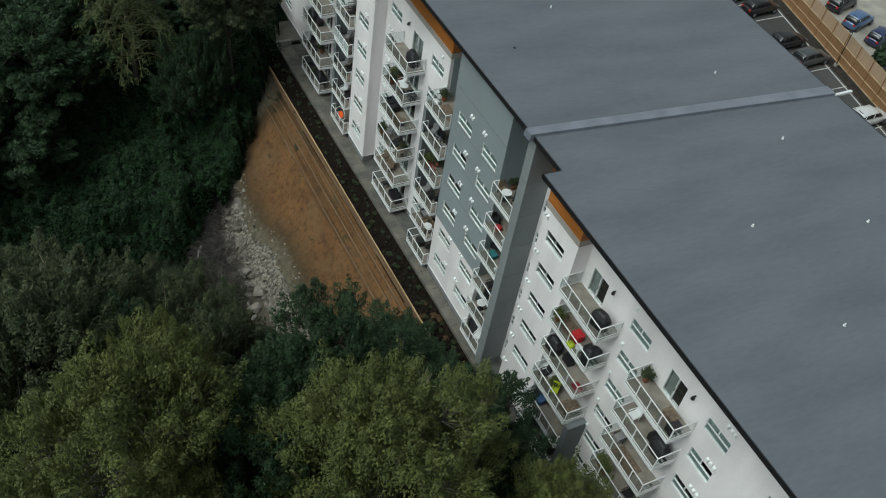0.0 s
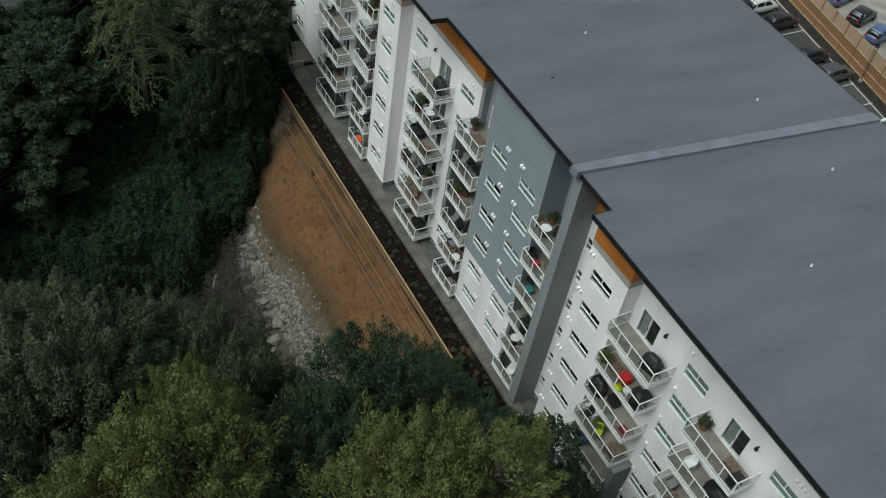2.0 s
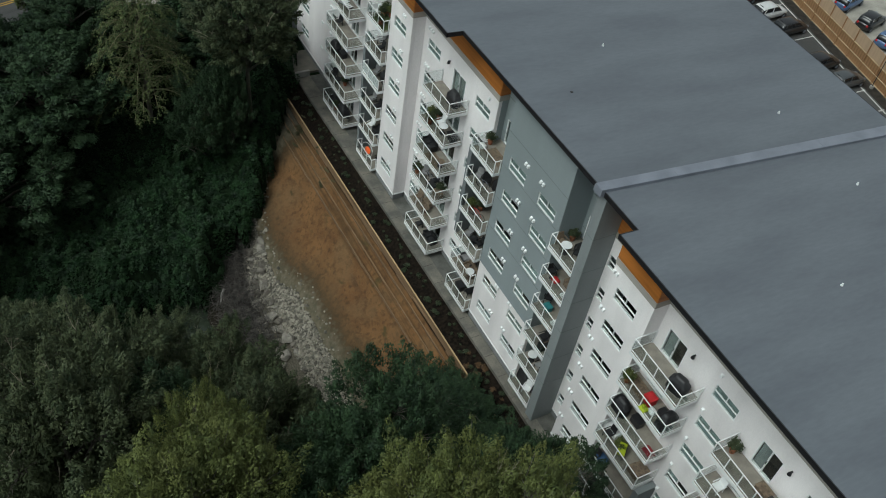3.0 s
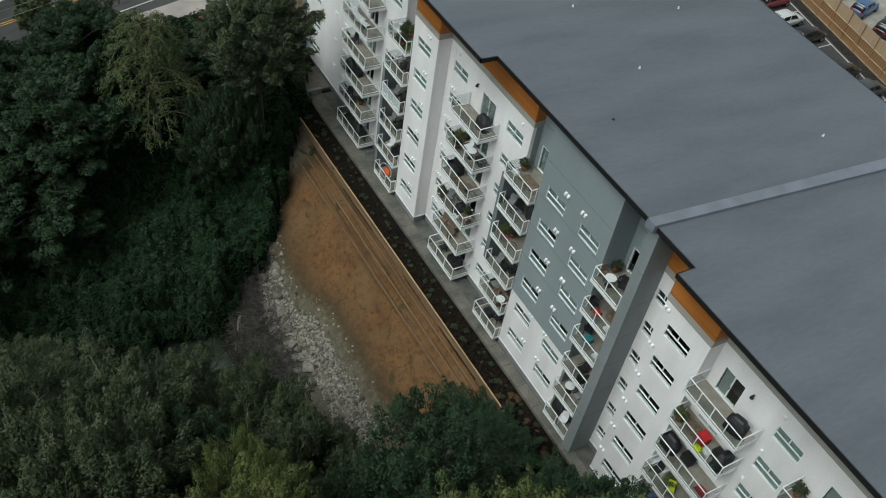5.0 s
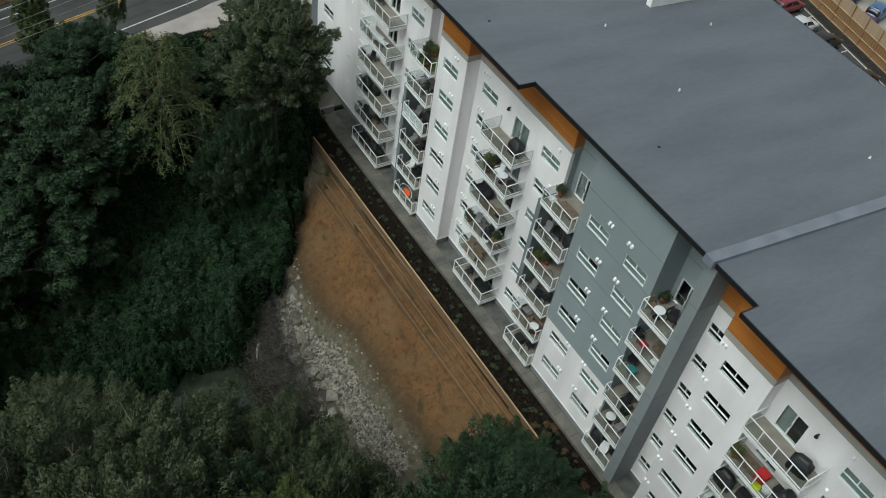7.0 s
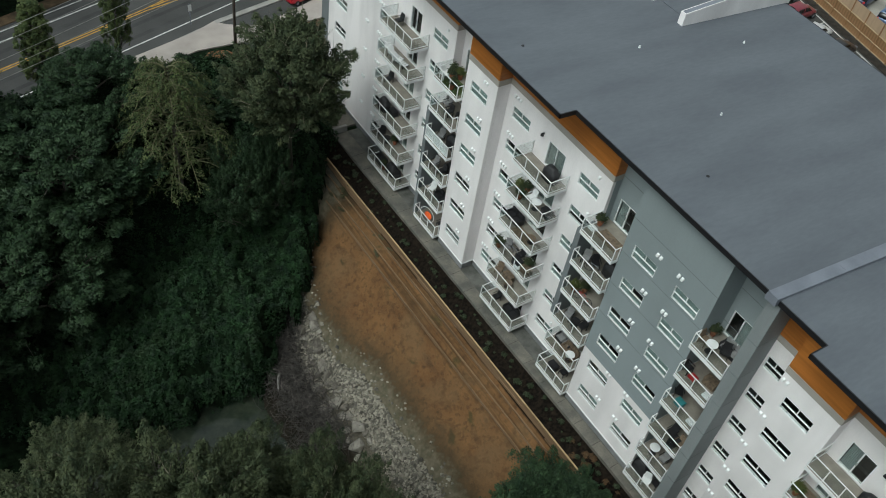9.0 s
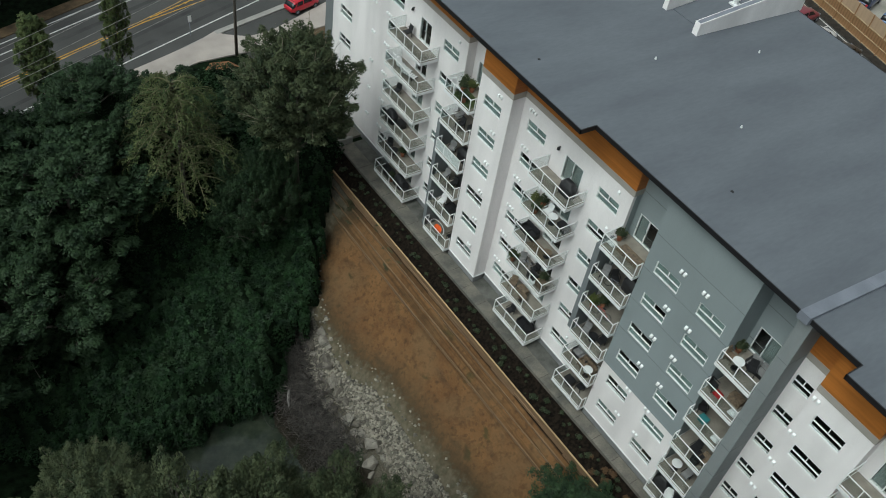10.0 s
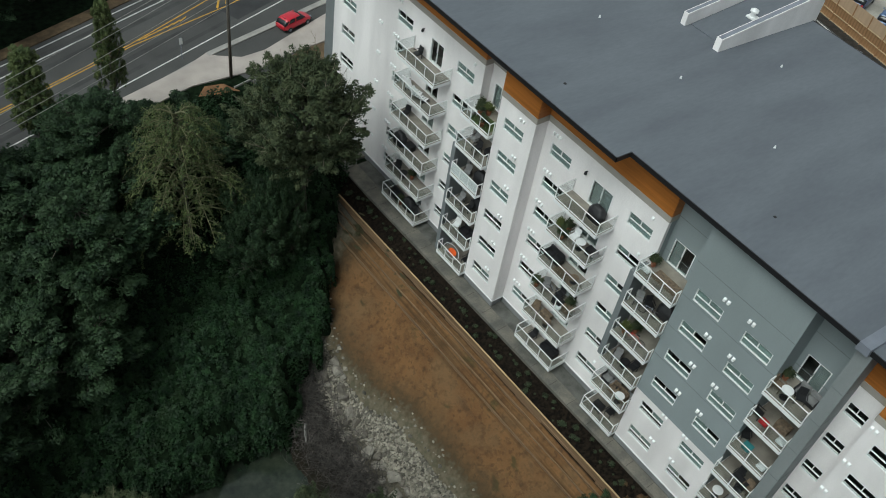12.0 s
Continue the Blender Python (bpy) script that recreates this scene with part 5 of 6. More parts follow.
strip("road", -160, 160, -7.0, 5.9, 0.0, M_ASPH, "grey asphalt road with worn wheel tracks", "road", 0.3)
strip("parking_bay", 4.0, 60, -14.0, -7.004, -0.004, M_ASPH, "asphalt bay between the kerb and the pavement", "road", 0.3)
strip("road_patch", 11.0, 17.0, -4.4, -1.2, 0.004, M_PATCH, "darker asphalt patch", "road")
for v, w in ((4.2, 0.5), (2.2, 0.55), (-2.0, 0.5), (-3.8, 0.5)):
    strip("wheel_track", -160, 160, v - w / 2, v + w / 2, 0.0035, M_TRACK, "dark wheel track worn into the asphalt", "road")
strip("verge", -160, 160, 5.95, 7.4, 0.06, M_GRASSD, "narrow dry brown verge beyond the road", "verge", 0.3)
strip("road_line", -160, 160, 5.15, 5.29, 0.005, M_PAINTW, "white edge line", "road marking")
strip("road_line", -160, 160, 3.6, 3.75, 0.005, M_PAINTW, "white lane line", "road marking")
strip("road_line", -160, 160, -5.1, -4.95, 0.005, M_PAINTW, "white edge line", "road marking")
strip("road_line", -160, 0, -0.62, -0.49, 0.005, M_PAINTY, "yellow centre line", "road marking")
strip("road_line", -160, 0, -0.28, -0.15, 0.005, M_PAINTY, "yellow centre line", "road marking")
slanted(0, -0.28, 12, 0.55, 0.13, M_PAINTY, "yellow turn-lane taper line")
slanted(0, -0.62, 12, -1.75, 0.13, M_PAINTY, "yellow turn-lane taper line")
strip("road_line", 12, 60, 0.55, 0.68, 0.005, M_PAINTY, "yellow turn-lane line", "road marking")
strip("road_line", 12, 60, -1.75, -1.62, 0.005, M_PAINTY, "yellow turn-lane line", "road marking")
for i in range(7):
    u = 1.0 + i * 0.9
    slanted(u, -0.28 - u * 0.05, u + 1.1, -0.45 + u * 0.01, 0.16, M_PAINTY, "yellow hatching between the taper lines")
for i in range(5):
    slanted(11.0 + i * 1.3, -1.5, 13.4 + i * 1.3, 0.5, 0.3, M_PAINTY, "yellow hatching between the taper lines")
strip("kerb", -90, 6.2, -7.02, -6.75, 0.10, M_CONC, "pale concrete kerb", "kerb", 0.3)
slab("kerb", [(22.3, 89.0), (38.2, 92.5), (60.0, 98.2), (60.0, 99.0), (38.8, 93.4), (22.2, 89.65)], -0.3, 0.09, M_CONC, "pale concrete kerb strip along the road", "kerb")
slab("pavement", [(12.0, 83.6), (18.6, 85.2), (22.2, 85.0), (25.3, 84.8), (30.7, 85.95), (34.2, 86.2), (60.0, 93.0), (60.0, 97.0), (37.1, 90.7), (27.8, 87.5), (25.1, 87.4), (23.0, 88.7), (22.19, 89.6), (19.5, 88.4), (12.0, 86.4)], -0.35, 0.085, M_PAVE, "pale concrete pavement at the street corner", "pavement")
slab("soil_bed", [(26.5, 83.9), (25.8, 79.0), (40.0, 79.0), (40.0, 87.5), (34.2, 86.1), (30.7, 85.85)], -0.4, 0.03, M_GRASSD, "dry brown grass bed behind the pavement", "planting bed")
slab("soil_patch", [(18.4, 80.5), (20.2, 79.6), (21.8, 80.6), (22.3, 82.6), (21.4, 84.3), (19.6, 84.7), (18.3, 83.4)], -0.5, 0.0, M_RUST, "bare rust-brown soil patch beside the pavement", "soil")
edging = thing("bed_edging", "pale timber edging laid out on the ground", "edging", kind="structure")
for a, b in (((22.06, 83.2), (25.6, 83.9)), ((24.56, 84.7), (24.56, 81.95))):
    dx, dy = b[0] - a[0], b[1] - a[1]
    L = math.hypot(dx, dy)
    part("edging_board", Geo().box(0, L, -0.06, 0.06, -0.2, 0.14 + 0.01 * (dx > 1)), M_CONC, edging, at=pose(a[0], a[1], 0, 0, 0, math.degrees(math.atan2(dy, dx))))

# utility pole and its wires
pole = thing("utility_pole", "tall grey-brown wooden utility pole with wires", "utility pole")
part("pole", Geo().tube([(22.6, 84.9, -0.6), (22.6, 84.9, 7.5), (22.6, 84.9, 15.5)], [0.17, 0.15, 0.12], 10), M_BARK, pole, smooth=True)
part("crossarm", Geo().box(21.4, 23.8, 84.82, 84.94, 14.6, 14.75), M_BARK, pole)
for off, z0, z1 in ((-0.5, 11.8, 13.7), (0.0, 10.4, 12.2), (0.5, 8.3, 10.8), (0.25, 9.3, 11.5), (-0.3, 12.9, 14.6)):
    p0, p1 = Vector((22.6 + off, 84.9, z0)), Vector((-20 + off, 66.0 + off, z1))
    pts = [tuple(p0.lerp(p1, s) - Vector((0, 0, 4 * 0.35 * s * (1 - s)))) for s in np.linspace(0, 1, 14)]
    part("wire", Geo().tube(pts, [0.02] * 14, 5), M_CONC, pole)
hyd = thing("street_sign", "small white street sign on a thin post", "sign")
part("post", Geo().tube([(19.8, 90.0, -0.1), (19.8, 90.0, 2.4)], [0.04, 0.04], 6), M_FLASH, hyd)
part("plate", Geo().box(19.62, 19.98, 89.94, 89.97, 1.6, 2.35), M_ALU, hyd, bevel=0.01)


# ---------------------------------------------------------------- cars
def loft(rings, closed_ends=True):
    """A skin over rings of equal length."""
    g, k = Geo(), len(rings[0])
    for r in rings:
        g.v += r
    for i in range(len(rings) - 1):
        g.f += [(i * k + j, (i + 1) * k + j, (i + 1) * k + (j + 1) % k, i * k + (j + 1) % k) for j in range(k)]
    g.f += [tuple(range(k)), tuple((len(rings) - 1) * k + j for j in reversed(range(k)))]
    return g


def car(paint, label, length=4.1, width=1.75, height=1.48, hatch=True):
    """A parked car, its middle at the origin, nose to +x, on its wheels."""
    t = thing("car", label, "car", "parked cars")
    L, W, H = length / 2, width / 2, height

    def ring(x, w, lo, hi, p=3.2, k=20):
        """A squared oval across the car."""
        c, h = (lo + hi) / 2, (hi - lo) / 2
        out = []
        for j in range(k):
            a = 2 * math.pi * (j + 0.5) / k
            cs, sn = math.cos(a), math.sin(a)
            out.append((x, math.copysign(abs(cs) ** (2 / p), cs) * w, c + math.copysign(abs(sn) ** (2 / p), sn) * h))
        return out

    belt = H * 0.64
    body = [ring(-L, W * 0.66, 0.42, belt * 0.86), ring(-L + 0.10, W * 0.86, 0.30, belt * 0.97), ring(-L + 0.45, W * 0.97, 0.22, belt * 1.02), ring(-0.6, W, 0.20, belt * 1.02), ring(0.4, W, 0.20, belt * 1.01),
            ring(L - 1.0, W * 0.98, 0.21, belt * 0.99), ring(L - 0.5, W * 0.94, 0.23, belt * 0.88), ring(L - 0.15, W * 0.82, 0.27, belt * 0.74), ring(L, W * 0.60, 0.34, belt * 0.62)]
    part("body", loft(body), paint, t, smooth=True)
    rear = -L + (0.12 if hatch else 0.8)
    cab = [ring(rear, W * 0.80, belt * 0.8, belt * 1.04), ring(rear + 0.22, W * 0.82, belt * 0.8, H * 0.90), ring(rear + 0.55, W * 0.80, belt * 0.8, H * 0.985), ring(-0.25, W * 0.80, belt * 0.8, H), ring(0.25, W * 0.80, belt * 0.8, H * 0.975),
           ring(0.65, W * 0.81, belt * 0.8, H * 0.86), ring(1.12, W * 0.80, belt * 0.8, belt * 1.02)]
    part("glasshouse", loft(cab), M_CARGLASS, t, "dark car windows", smooth=True)
    # the painted roof follows the top of the glasshouse, a little above it
    g, sec = Geo(), []
    for x, z in ((rear + 0.30, H * 0.925), (rear + 0.6, H * 0.995), (-0.25, H * 1.008), (0.22, H * 0.985), (0.36, H * 0.955)):
        sec.append([(x, y * W, z - 0.10 * abs(y) ** 3 * H - d) for d in (0.0, 0.035) for y in ((-0.74, -0.55, -0.25, 0.25, 0.55, 0.74) if d == 0 else (0.74, 0.55, 0.25, -0.25, -0.55, -0.74))])
    part("roof_panel", loft(sec), paint, t, smooth=True)
    for s in (-1, 1):
        for xa, xb in ((-0.42, -0.34), (rear + 0.42, rear + 0.75)):
            p0, p1 = (xa, s * W * 0.83, belt * 0.98), (xb, s * W * 0.72, H * 0.95)
            part("pillar", Geo().tube([p0, ((xa + xb) / 2, s * W * 0.815, (belt + H) / 2), p1], [0.055, 0.045, 0.04], 6), paint, t)
        part("wing_mirror", Geo().box(0.72, 0.86, s * (W + 0.08) - 0.08, s * (W + 0.08) + 0.08, belt, belt + 0.14), paint, t, bevel=0.03)
    wr = 0.31 * H / 1.48
    for x in (-L + 0.74, L - 0.80):
        for y in (-W + 0.09, W - 0.09):
            w = part("wheel", Geo().tube([(x, y - 0.11, wr), (x, y - 0.09, wr), (x, y + 0.09, wr), (x, y + 0.11, wr)], [wr - 0.05, wr, wr, wr - 0.05], 18), M_CHAR, t, "black tyre", smooth=True)
            s = 1 if y > 0 else -1
            part("rim", Geo().tube([(x, y + s * 0.08, wr), (x, y + s * 0.125, wr)], [wr * 0.65, wr * 0.55], 14), M_FLASH, w, "grey alloy rim")
    for y in (-W * 0.62, W * 0.62):
        part("headlight", Geo().box(L - 0.26, L - 0.06, y - 0.15, y + 0.15, belt * 0.60, belt * 0.74), M_FLASH, t, bevel=0.03)
        part("tail_light", Geo().box(-L - 0.01, -L + 0.14, y - 0.13, y + 0.13, belt * 0.70, belt * 0.92), M_RED, t, bevel=0.03)
    return t


M_CARGLASS = glass_mat("car_glass", (0.015, 0.017, 0.02), 0.06, 0.0)
C_RED, C_BLK, C_BLU, C_SIL, C_WHT, C_DBL, C_DGR, C_MAR = (car_paint(n, c) for n, c in (("red_car_paint", (0.50, 0.012, 0.03)), ("black_car_paint", (0.012, 0.012, 0.014)), ("blue_car_paint", (0.07, 0.13, 0.26)),
                                                                        ("silver_car_paint", (0.33, 0.34, 0.35)), ("white_car_paint", (0.6, 0.6, 0.6)), ("navy_car_paint", (0.02, 0.03, 0.09)), ("dark_grey_car_paint", (0.06, 0.065, 0.07)), ("maroon_car_paint", (0.20, 0.03, 0.045))))
car(C_RED, "bright red compact hatchback parked at the kerb").matrix_basis = pose(32.9, 90.35, -0.03, 0, 0, 14)
LOT_Z = 6.1
LOT = [
    (C_BLK, 75.0, 45.2, 2, "black estate car nosed in towards the fence"), (C_DGR, 75.2, 41.8, 2, "dark grey estate car nosed in towards the fence"), (C_BLK, 76.5, 51.7, 2, "black pickup-sized car by the fence"),
    (C_WHT, 76.4, 55.0, 2, "white car parked by the fence"), (C_MAR, 78.0, 58.7, 2, "dark red car parked by the fence"), (C_SIL, 78.5, 62.0, 182, "silver car parked by the fence"), (C_BLK, 79.0, 65.2, 2, "black car parked by the fence"),
    (C_BLU, 86.8, 46.3, 14, "blue car beyond the cedar fence"), (C_DBL, 86.9, 42.8, 14, "navy blue car beyond the cedar fence"), (C_BLK, 87.6, 49.9, 14, "black car beyond the cedar fence"), (C_BLU, 88.2, 54.0, 14, "blue car beyond the cedar fence"),
    (C_WHT, 73.8, 31.7, 2, "white car near the corner of the roof"), (C_DBL, 89.0, 58.0, 14, "navy car beyond the cedar fence"), (C_SIL, 90.0, 62.0, 14, "silver car beyond the cedar fence"),
]
for paint, x, y, rz, label in LOT:
    car(paint, label, 4.6, 1.88, 1.68, hatch=True).matrix_basis = pose(x, y, LOT_Z, 0, 0, rz)

# ---------------------------------------------------------------- parking lot, its fence and lamp
tagged(part("parking_lot", Geo().box(62.0, 84.5, -10, 72, LOT_Z - 0.4, LOT_Z - 0.004), M_ASPH, None), "grey asphalt parking lot behind the building", "parking lot", kind="structure")
fm = pose(80.05, 47.5, LOT_Z, 0, 0, -12.4)
lines = thing("stall_lines", "white stall lines on the asphalt", "road marking", kind="structure")
for i in range(-4, 9):
    y = 37.05 + i * 3.26
    x = 78.4 + (y - 47.1) * 0.2025
    part("stall_line", Geo().box(x - 4.8, x, y, y + 0.12, LOT_Z - 0.003, LOT_Z + 0.004), M_PAINTW, lines)
part("stall_line", Geo().box(-1.72, -1.57, -40, 24, -0.002, 0.005), M_PAINTW, lines, at=fm)
tagged(part("kerb", Geo().box(-1.3, -0.15, -40, 24, -0.2, 0.03), M_MULCH, None, at=fm), "strip of dark soil at the foot of the fence", "planting bed", kind="structure")
tagged(part("gravel_lot", Geo().box(0.4, 60, -50, 24, -0.3, 0.02), M_LOT, None, at=fm), "pale gravel yard beyond the fence", "yard", kind="structure")
fence = thing("fence", "tall cedar board fence with pale rails and pale upper panels", "fence", at=fm)
bd = Geo().box(-0.012, 0.012, 0, 0.385, 0.05, 2.0).mesh("board", M_FENCE)
up = Geo().box(-0.012, 0.012, 0, 2.33, 2.06, 3.45).mesh("upper_panel", M_FPALE)
ps = Geo().box(-0.10, -0.014, -0.05, 0.05, -0.3, 3.5).mesh("post", M_FENCE)
for i in range(138):
    ob = new("board", bd)
    ob.parent, ob.matrix_basis = fence, pose(0.002 * (i % 3), -33 + i * 0.40, 0)
for i in range(23):
    y = -33 + i * 2.4
    ob = new("post", ps)
    ob.parent, ob.matrix_basis = fence, pose(0, y, 0)
    ob = new("upper_panel", up)
    ob.parent, ob.matrix_basis = fence, pose(0, y + 0.04, 0)
    for z in (0.08, 0.95, 2.0):
        part("rail", Geo().box(-0.085, -0.016, y + 0.055, y + 2.345, z, z + 0.09), M_FRAIL, fence, "pale cedar rail")
lamp = thing("lot_lamp", "black lamp post on a concrete footing", "lamp post", at=pose(77.9, 40.4, LOT_Z))
part("footing", Geo().tube([(0, 0, -0.1), (0, 0, 0.3)], [0.22, 0.22], 12), M_CONC, lamp)
part("pole", Geo().tube([(0, 0, 0.25), (0, 0, 4.3)], [0.05, 0.04], 8), M_BLACK, lamp)
part("head", Geo().box(-0.5, 0.1, -0.15, 0.15, 4.28, 4.38), M_BLACK, lamp, bevel=0.03)

# ---------------------------------------------------------------- what stands on the balconies
def legs4(t, w, d, h, m, r=0.022):
    for x in (-w / 2 + 0.04, w / 2 - 0.04):
        for y in (-d / 2 + 0.04, d / 2 - 0.04):
            part("leg", Geo().box(x - r, x + r, y - r, y + r, 0, h), m, t)


def chair_thing(m, frame_m, label):
    t = thing("patio_chair", label, "chair", "balcony furniture")
    legs4(t, 0.58, 0.58, 0.4, frame_m)
    part("seat", Geo().box(-0.28, 0.28, -0.28, 0.28, 0.40, 0.49), m, t, bevel=0.025)
    part("backrest", Geo().hull([(0.20, -0.27, 0.46), (0.29, -0.27, 0.46), (0.29, 0.27, 0.46), (0.20, 0.27, 0.46)], [(0.32, -0.25, 0.98), (0.39, -0.25, 0.98), (0.39, 0.25, 0.98), (0.32, 0.25, 0.98)]), m, t, bevel=0.02)
    for y in (-0.30, 0.30):
        part("armrest", Geo().box(-0.26, 0.30, y - 0.03, y + 0.03, 0.62, 0.66), frame_m, t, bevel=0.01)
    return t


def table_thing(m, label, r=0.37, h=0.72):
    t = thing("patio_table", label, "table", "balcony furniture")
    part("tabletop", Geo().tube([(0, 0, h - 0.035), (0, 0, h - 0.03), (0, 0, h), (0, 0, h + 0.005)], [r * 0.97, r, r, r * 0.97], 24), m, t)
    part("pedestal", Geo().tube([(0, 0, 0.02), (0, 0, h - 0.035)], [0.04, 0.035], 10), M_CHAR, t)
    part("foot", Geo().tube([(0, 0, 0), (0, 0, 0.03)], [0.26, 0.22], 16), M_CHAR, t)
    return t


def grill_thing(label, m=None):
    """A barbecue under its fitted cover."""
    t = thing("covered_grill", label, "barbecue", "balcony furniture")
    g = Geo()
    prof = [(0.40, 0.66, 0.0), (0.38, 0.65, 0.45), (0.36, 0.64, 0.80), (0.30, 0.46, 0.86), (0.27, 0.42, 1.05), (0.14, 0.34, 1.17)]
    k = 16
    for a, b, z in prof:
        for j in range(k):
            w = 2 * math.pi * j / k
            c, s = math.cos(w), math.sin(w)
            f = 1 + 0.06 * noise.noise((c * 2, s * 2, z * 3))
            g.v.append((a * f * math.copysign(abs(c) ** 0.5, c), b * f * math.copysign(abs(s) ** 0.5, s), z))
    for i in range(len(prof) - 1):
        g.f += [(i * k + j, i * k + (j + 1) % k, (i + 1) * k + (j + 1) % k, (i + 1) * k + j) for j in range(k)]
    g.f.append(tuple((len(prof) - 1) * k + j for j in range(k)))
    part("cover", g, m or M_CHAR, t, smooth=True)
    for y in (-0.52, 0.52):
        part("wheel", Geo().tube([(0.30, y - 0.03, 0.08), (0.30, y + 0.03, 0.08)], [0.08, 0.08], 12), M_CHAR, t)
    return t


def planter_thing(label, leaf, s=1.0):
    t = thing("potted_plant", label, "plant", "balcony plants")
    part("pot", Geo().tube([(0, 0, 0), (0, 0, 0.05), (0, 0, 0.34), (0, 0, 0.38)], [0.14, 0.16, 0.21, 0.23], 14), M_POT, t, smooth=True)
    rs2 = np.random.RandomState(7)
    st = Geo()
    pts = []
    for i in range(12):
        a = i * 2.4
        tip = np.array([math.cos(a) * 0.25, math.sin(a) * 0.25, 0.55 + 0.35 * rs2.uniform()])
        st.tube([(0, 0, 0.3), tuple(tip * 0.6 + np.array([0, 0, 0.2])), tuple(tip)], [0.012, 0.01, 0.005], 4)
        pts.append(tip + rs2.normal(0, 0.09, (28, 3)))
    part("stems", st, M_BARK, t)
    pts = np.concatenate(pts)
    part("foliage", leaf_mesh("foliage", pts, np.tile((0, 0, 1.0), (len(pts), 1)), 0.09, leaf, rs2), None, t)
    return t


def bench_thing(m, label, w=1.25, d=0.55, h=0.55):
    t = thing("storage_bench", label, "storage box", "balcony furniture")
    part("box", Geo().box(-d / 2, d / 2, -w / 2, w / 2, 0.0, h - 0.06), m, t, bevel=0.015)
    part("lid", Geo().box(-d / 2 - 0.02, d / 2 + 0.02, -w / 2 - 0.02, w / 2 + 0.02, h - 0.055, h), m, t, bevel=0.018)
    return t


def sofa_thing(m, frame_m, label):
    t = thing("patio_sofa", label, "sofa", "balcony furniture")
    part("base", Geo().box(-0.35, 0.35, -0.75, 0.75, 0.05, 0.30), frame_m, t, bevel=0.02)
    for y in (-0.37, 0.37):
        part("seat_cushion", Geo().box(-0.34, 0.22, y - 0.35, y + 0.35, 0.305, 0.44), m, t, bevel=0.04)
        part("back_cushion", Geo().box(0.15, 0.34, y - 0.35, y + 0.35, 0.45, 0.85), m, t, bevel=0.05)
    for y in (-0.72, 0.72):
        part("arm", Geo().box(-0.34, 0.34, y - 0.05, y + 0.05, 0.305, 0.60), frame_m, t, bevel=0.02)
    return t


def mat_thing(m, label, w=1.0, d=0.7):
    t = thing("floor_mat", label, "mat", "balcony furniture")
    part("mat", Geo().box(-d / 2, d / 2, -w / 2, w / 2, 0.0, 0.018), m, t, bevel=0.006)
    part("border", Geo().box(-d / 2 + 0.06, d / 2 - 0.06, -w / 2 + 0.06, w / 2 - 0.06, 0.0185, 0.022), m, t)
    return t


def cushion_thing(m, label):
    t = thing("cushion", label, "cushion", "balcony furniture")
    g = Geo().hull([(-0.22, -0.26, 0.02), (0.22, -0.26, 0.02), (0.22, 0.26, 0.02), (-0.22, 0.26, 0.02)], [(-0.25, -0.30, 0.14), (0.25, -0.30, 0.14), (0.25, 0.30, 0.14), (-0.25, 0.30, 0.14)])
    g.hull([(-0.25, -0.30, 0.14), (0.25, -0.30, 0.14), (0.25, 0.30, 0.14), (-0.25, 0.30, 0.14)], [(-0.18, -0.22, 0.26), (0.18, -0.22, 0.26), (0.18, 0.22, 0.26), (-0.18, 0.22, 0.26)])
    part("pillow", g, m, t, bevel=0.03, smooth=True)
    return t


def bike_thing(m, label):
    t = thing("bicycle", label, "bicycle", "balcony furniture")
    for y in (-0.5, 0.5):
        pts = [(0, y + 0.32 * math.cos(a), 0.33 + 0.32 * math.sin(a)) for a in np.linspace(0, 2 * math.pi, 21)]
        part("wheel", Geo().tube(pts, [0.022] * 21, 6), M_CHAR, t)
    part("frame", Geo().tube([(0, -0.5, 0.33), (0, -0.12, 0.75), (0, 0.38, 0.78), (0, 0.5, 0.33)], [0.02] * 4, 6).tube([(0, -0.12, 0.75), (0, 0.0, 0.33), (0, 0.38, 0.78)], [0.02] * 3, 6), m, t)
    part("saddle", Geo().box(-0.06, 0.06, -0.26, -0.02, 0.88, 0.94), M_CHAR, t, bevel=0.02)
    part("handlebar", Geo().tube([(-0.26, 0.36, 0.98), (0, 0.40, 0.95), (0.26, 0.36, 0.98)], [0.015] * 3, 6), M_CHAR, t)
    return t


def hoop_thing(label):
    """A reclined white hoop chair with bright orange cloth."""
    t = thing("hoop_chair", label, "chair", "balcony furniture")
    pts = [(0.28 * math.sin(a) - 0.1, 0.95 * math.cos(a), 0.78 + 0.42 * math.sin(a)) for a in np.linspace(0, 2 * math.pi, 29)]
    part("hoop", Geo().tube(pts, [0.03] * 29, 7), M_ALU, t, smooth=True)
    g = Geo()
    k = 18
    for f, z in ((0.60, 0.0), (0.45, -0.10), (0.2, -0.16), (0.02, -0.18)):
        for j in range(k):
            a = 2 * math.pi * j / k
            g.v.append((0.28 * math.sin(a) * f - 0.1, 0.80 * math.cos(a) * f - 0.15, 0.80 + 0.40 * math.sin(a) * f + z))
    for i in range(3):
        g.f += [(i * k + j, i * k + (j + 1) % k, (i + 1) * k + (j + 1) % k, (i + 1) * k + j) for j in range(k)]
    part("cloth", g, M_ORNG, t, "bright orange cloth", smooth=True)
    part("stand", Geo().tube([(-0.1, -0.6, 0.4), (0.15, -0.5, 0.0)], [0.025, 0.025], 6).tube([(-0.1, 0.6, 0.4), (0.15, 0.5, 0.0)], [0.025, 0.025], 6).tube([(0.15, -0.5, 0.02), (0.15, 0.5, 0.02)], [0.025, 0.025], 6), M_ALU, t)
    return t


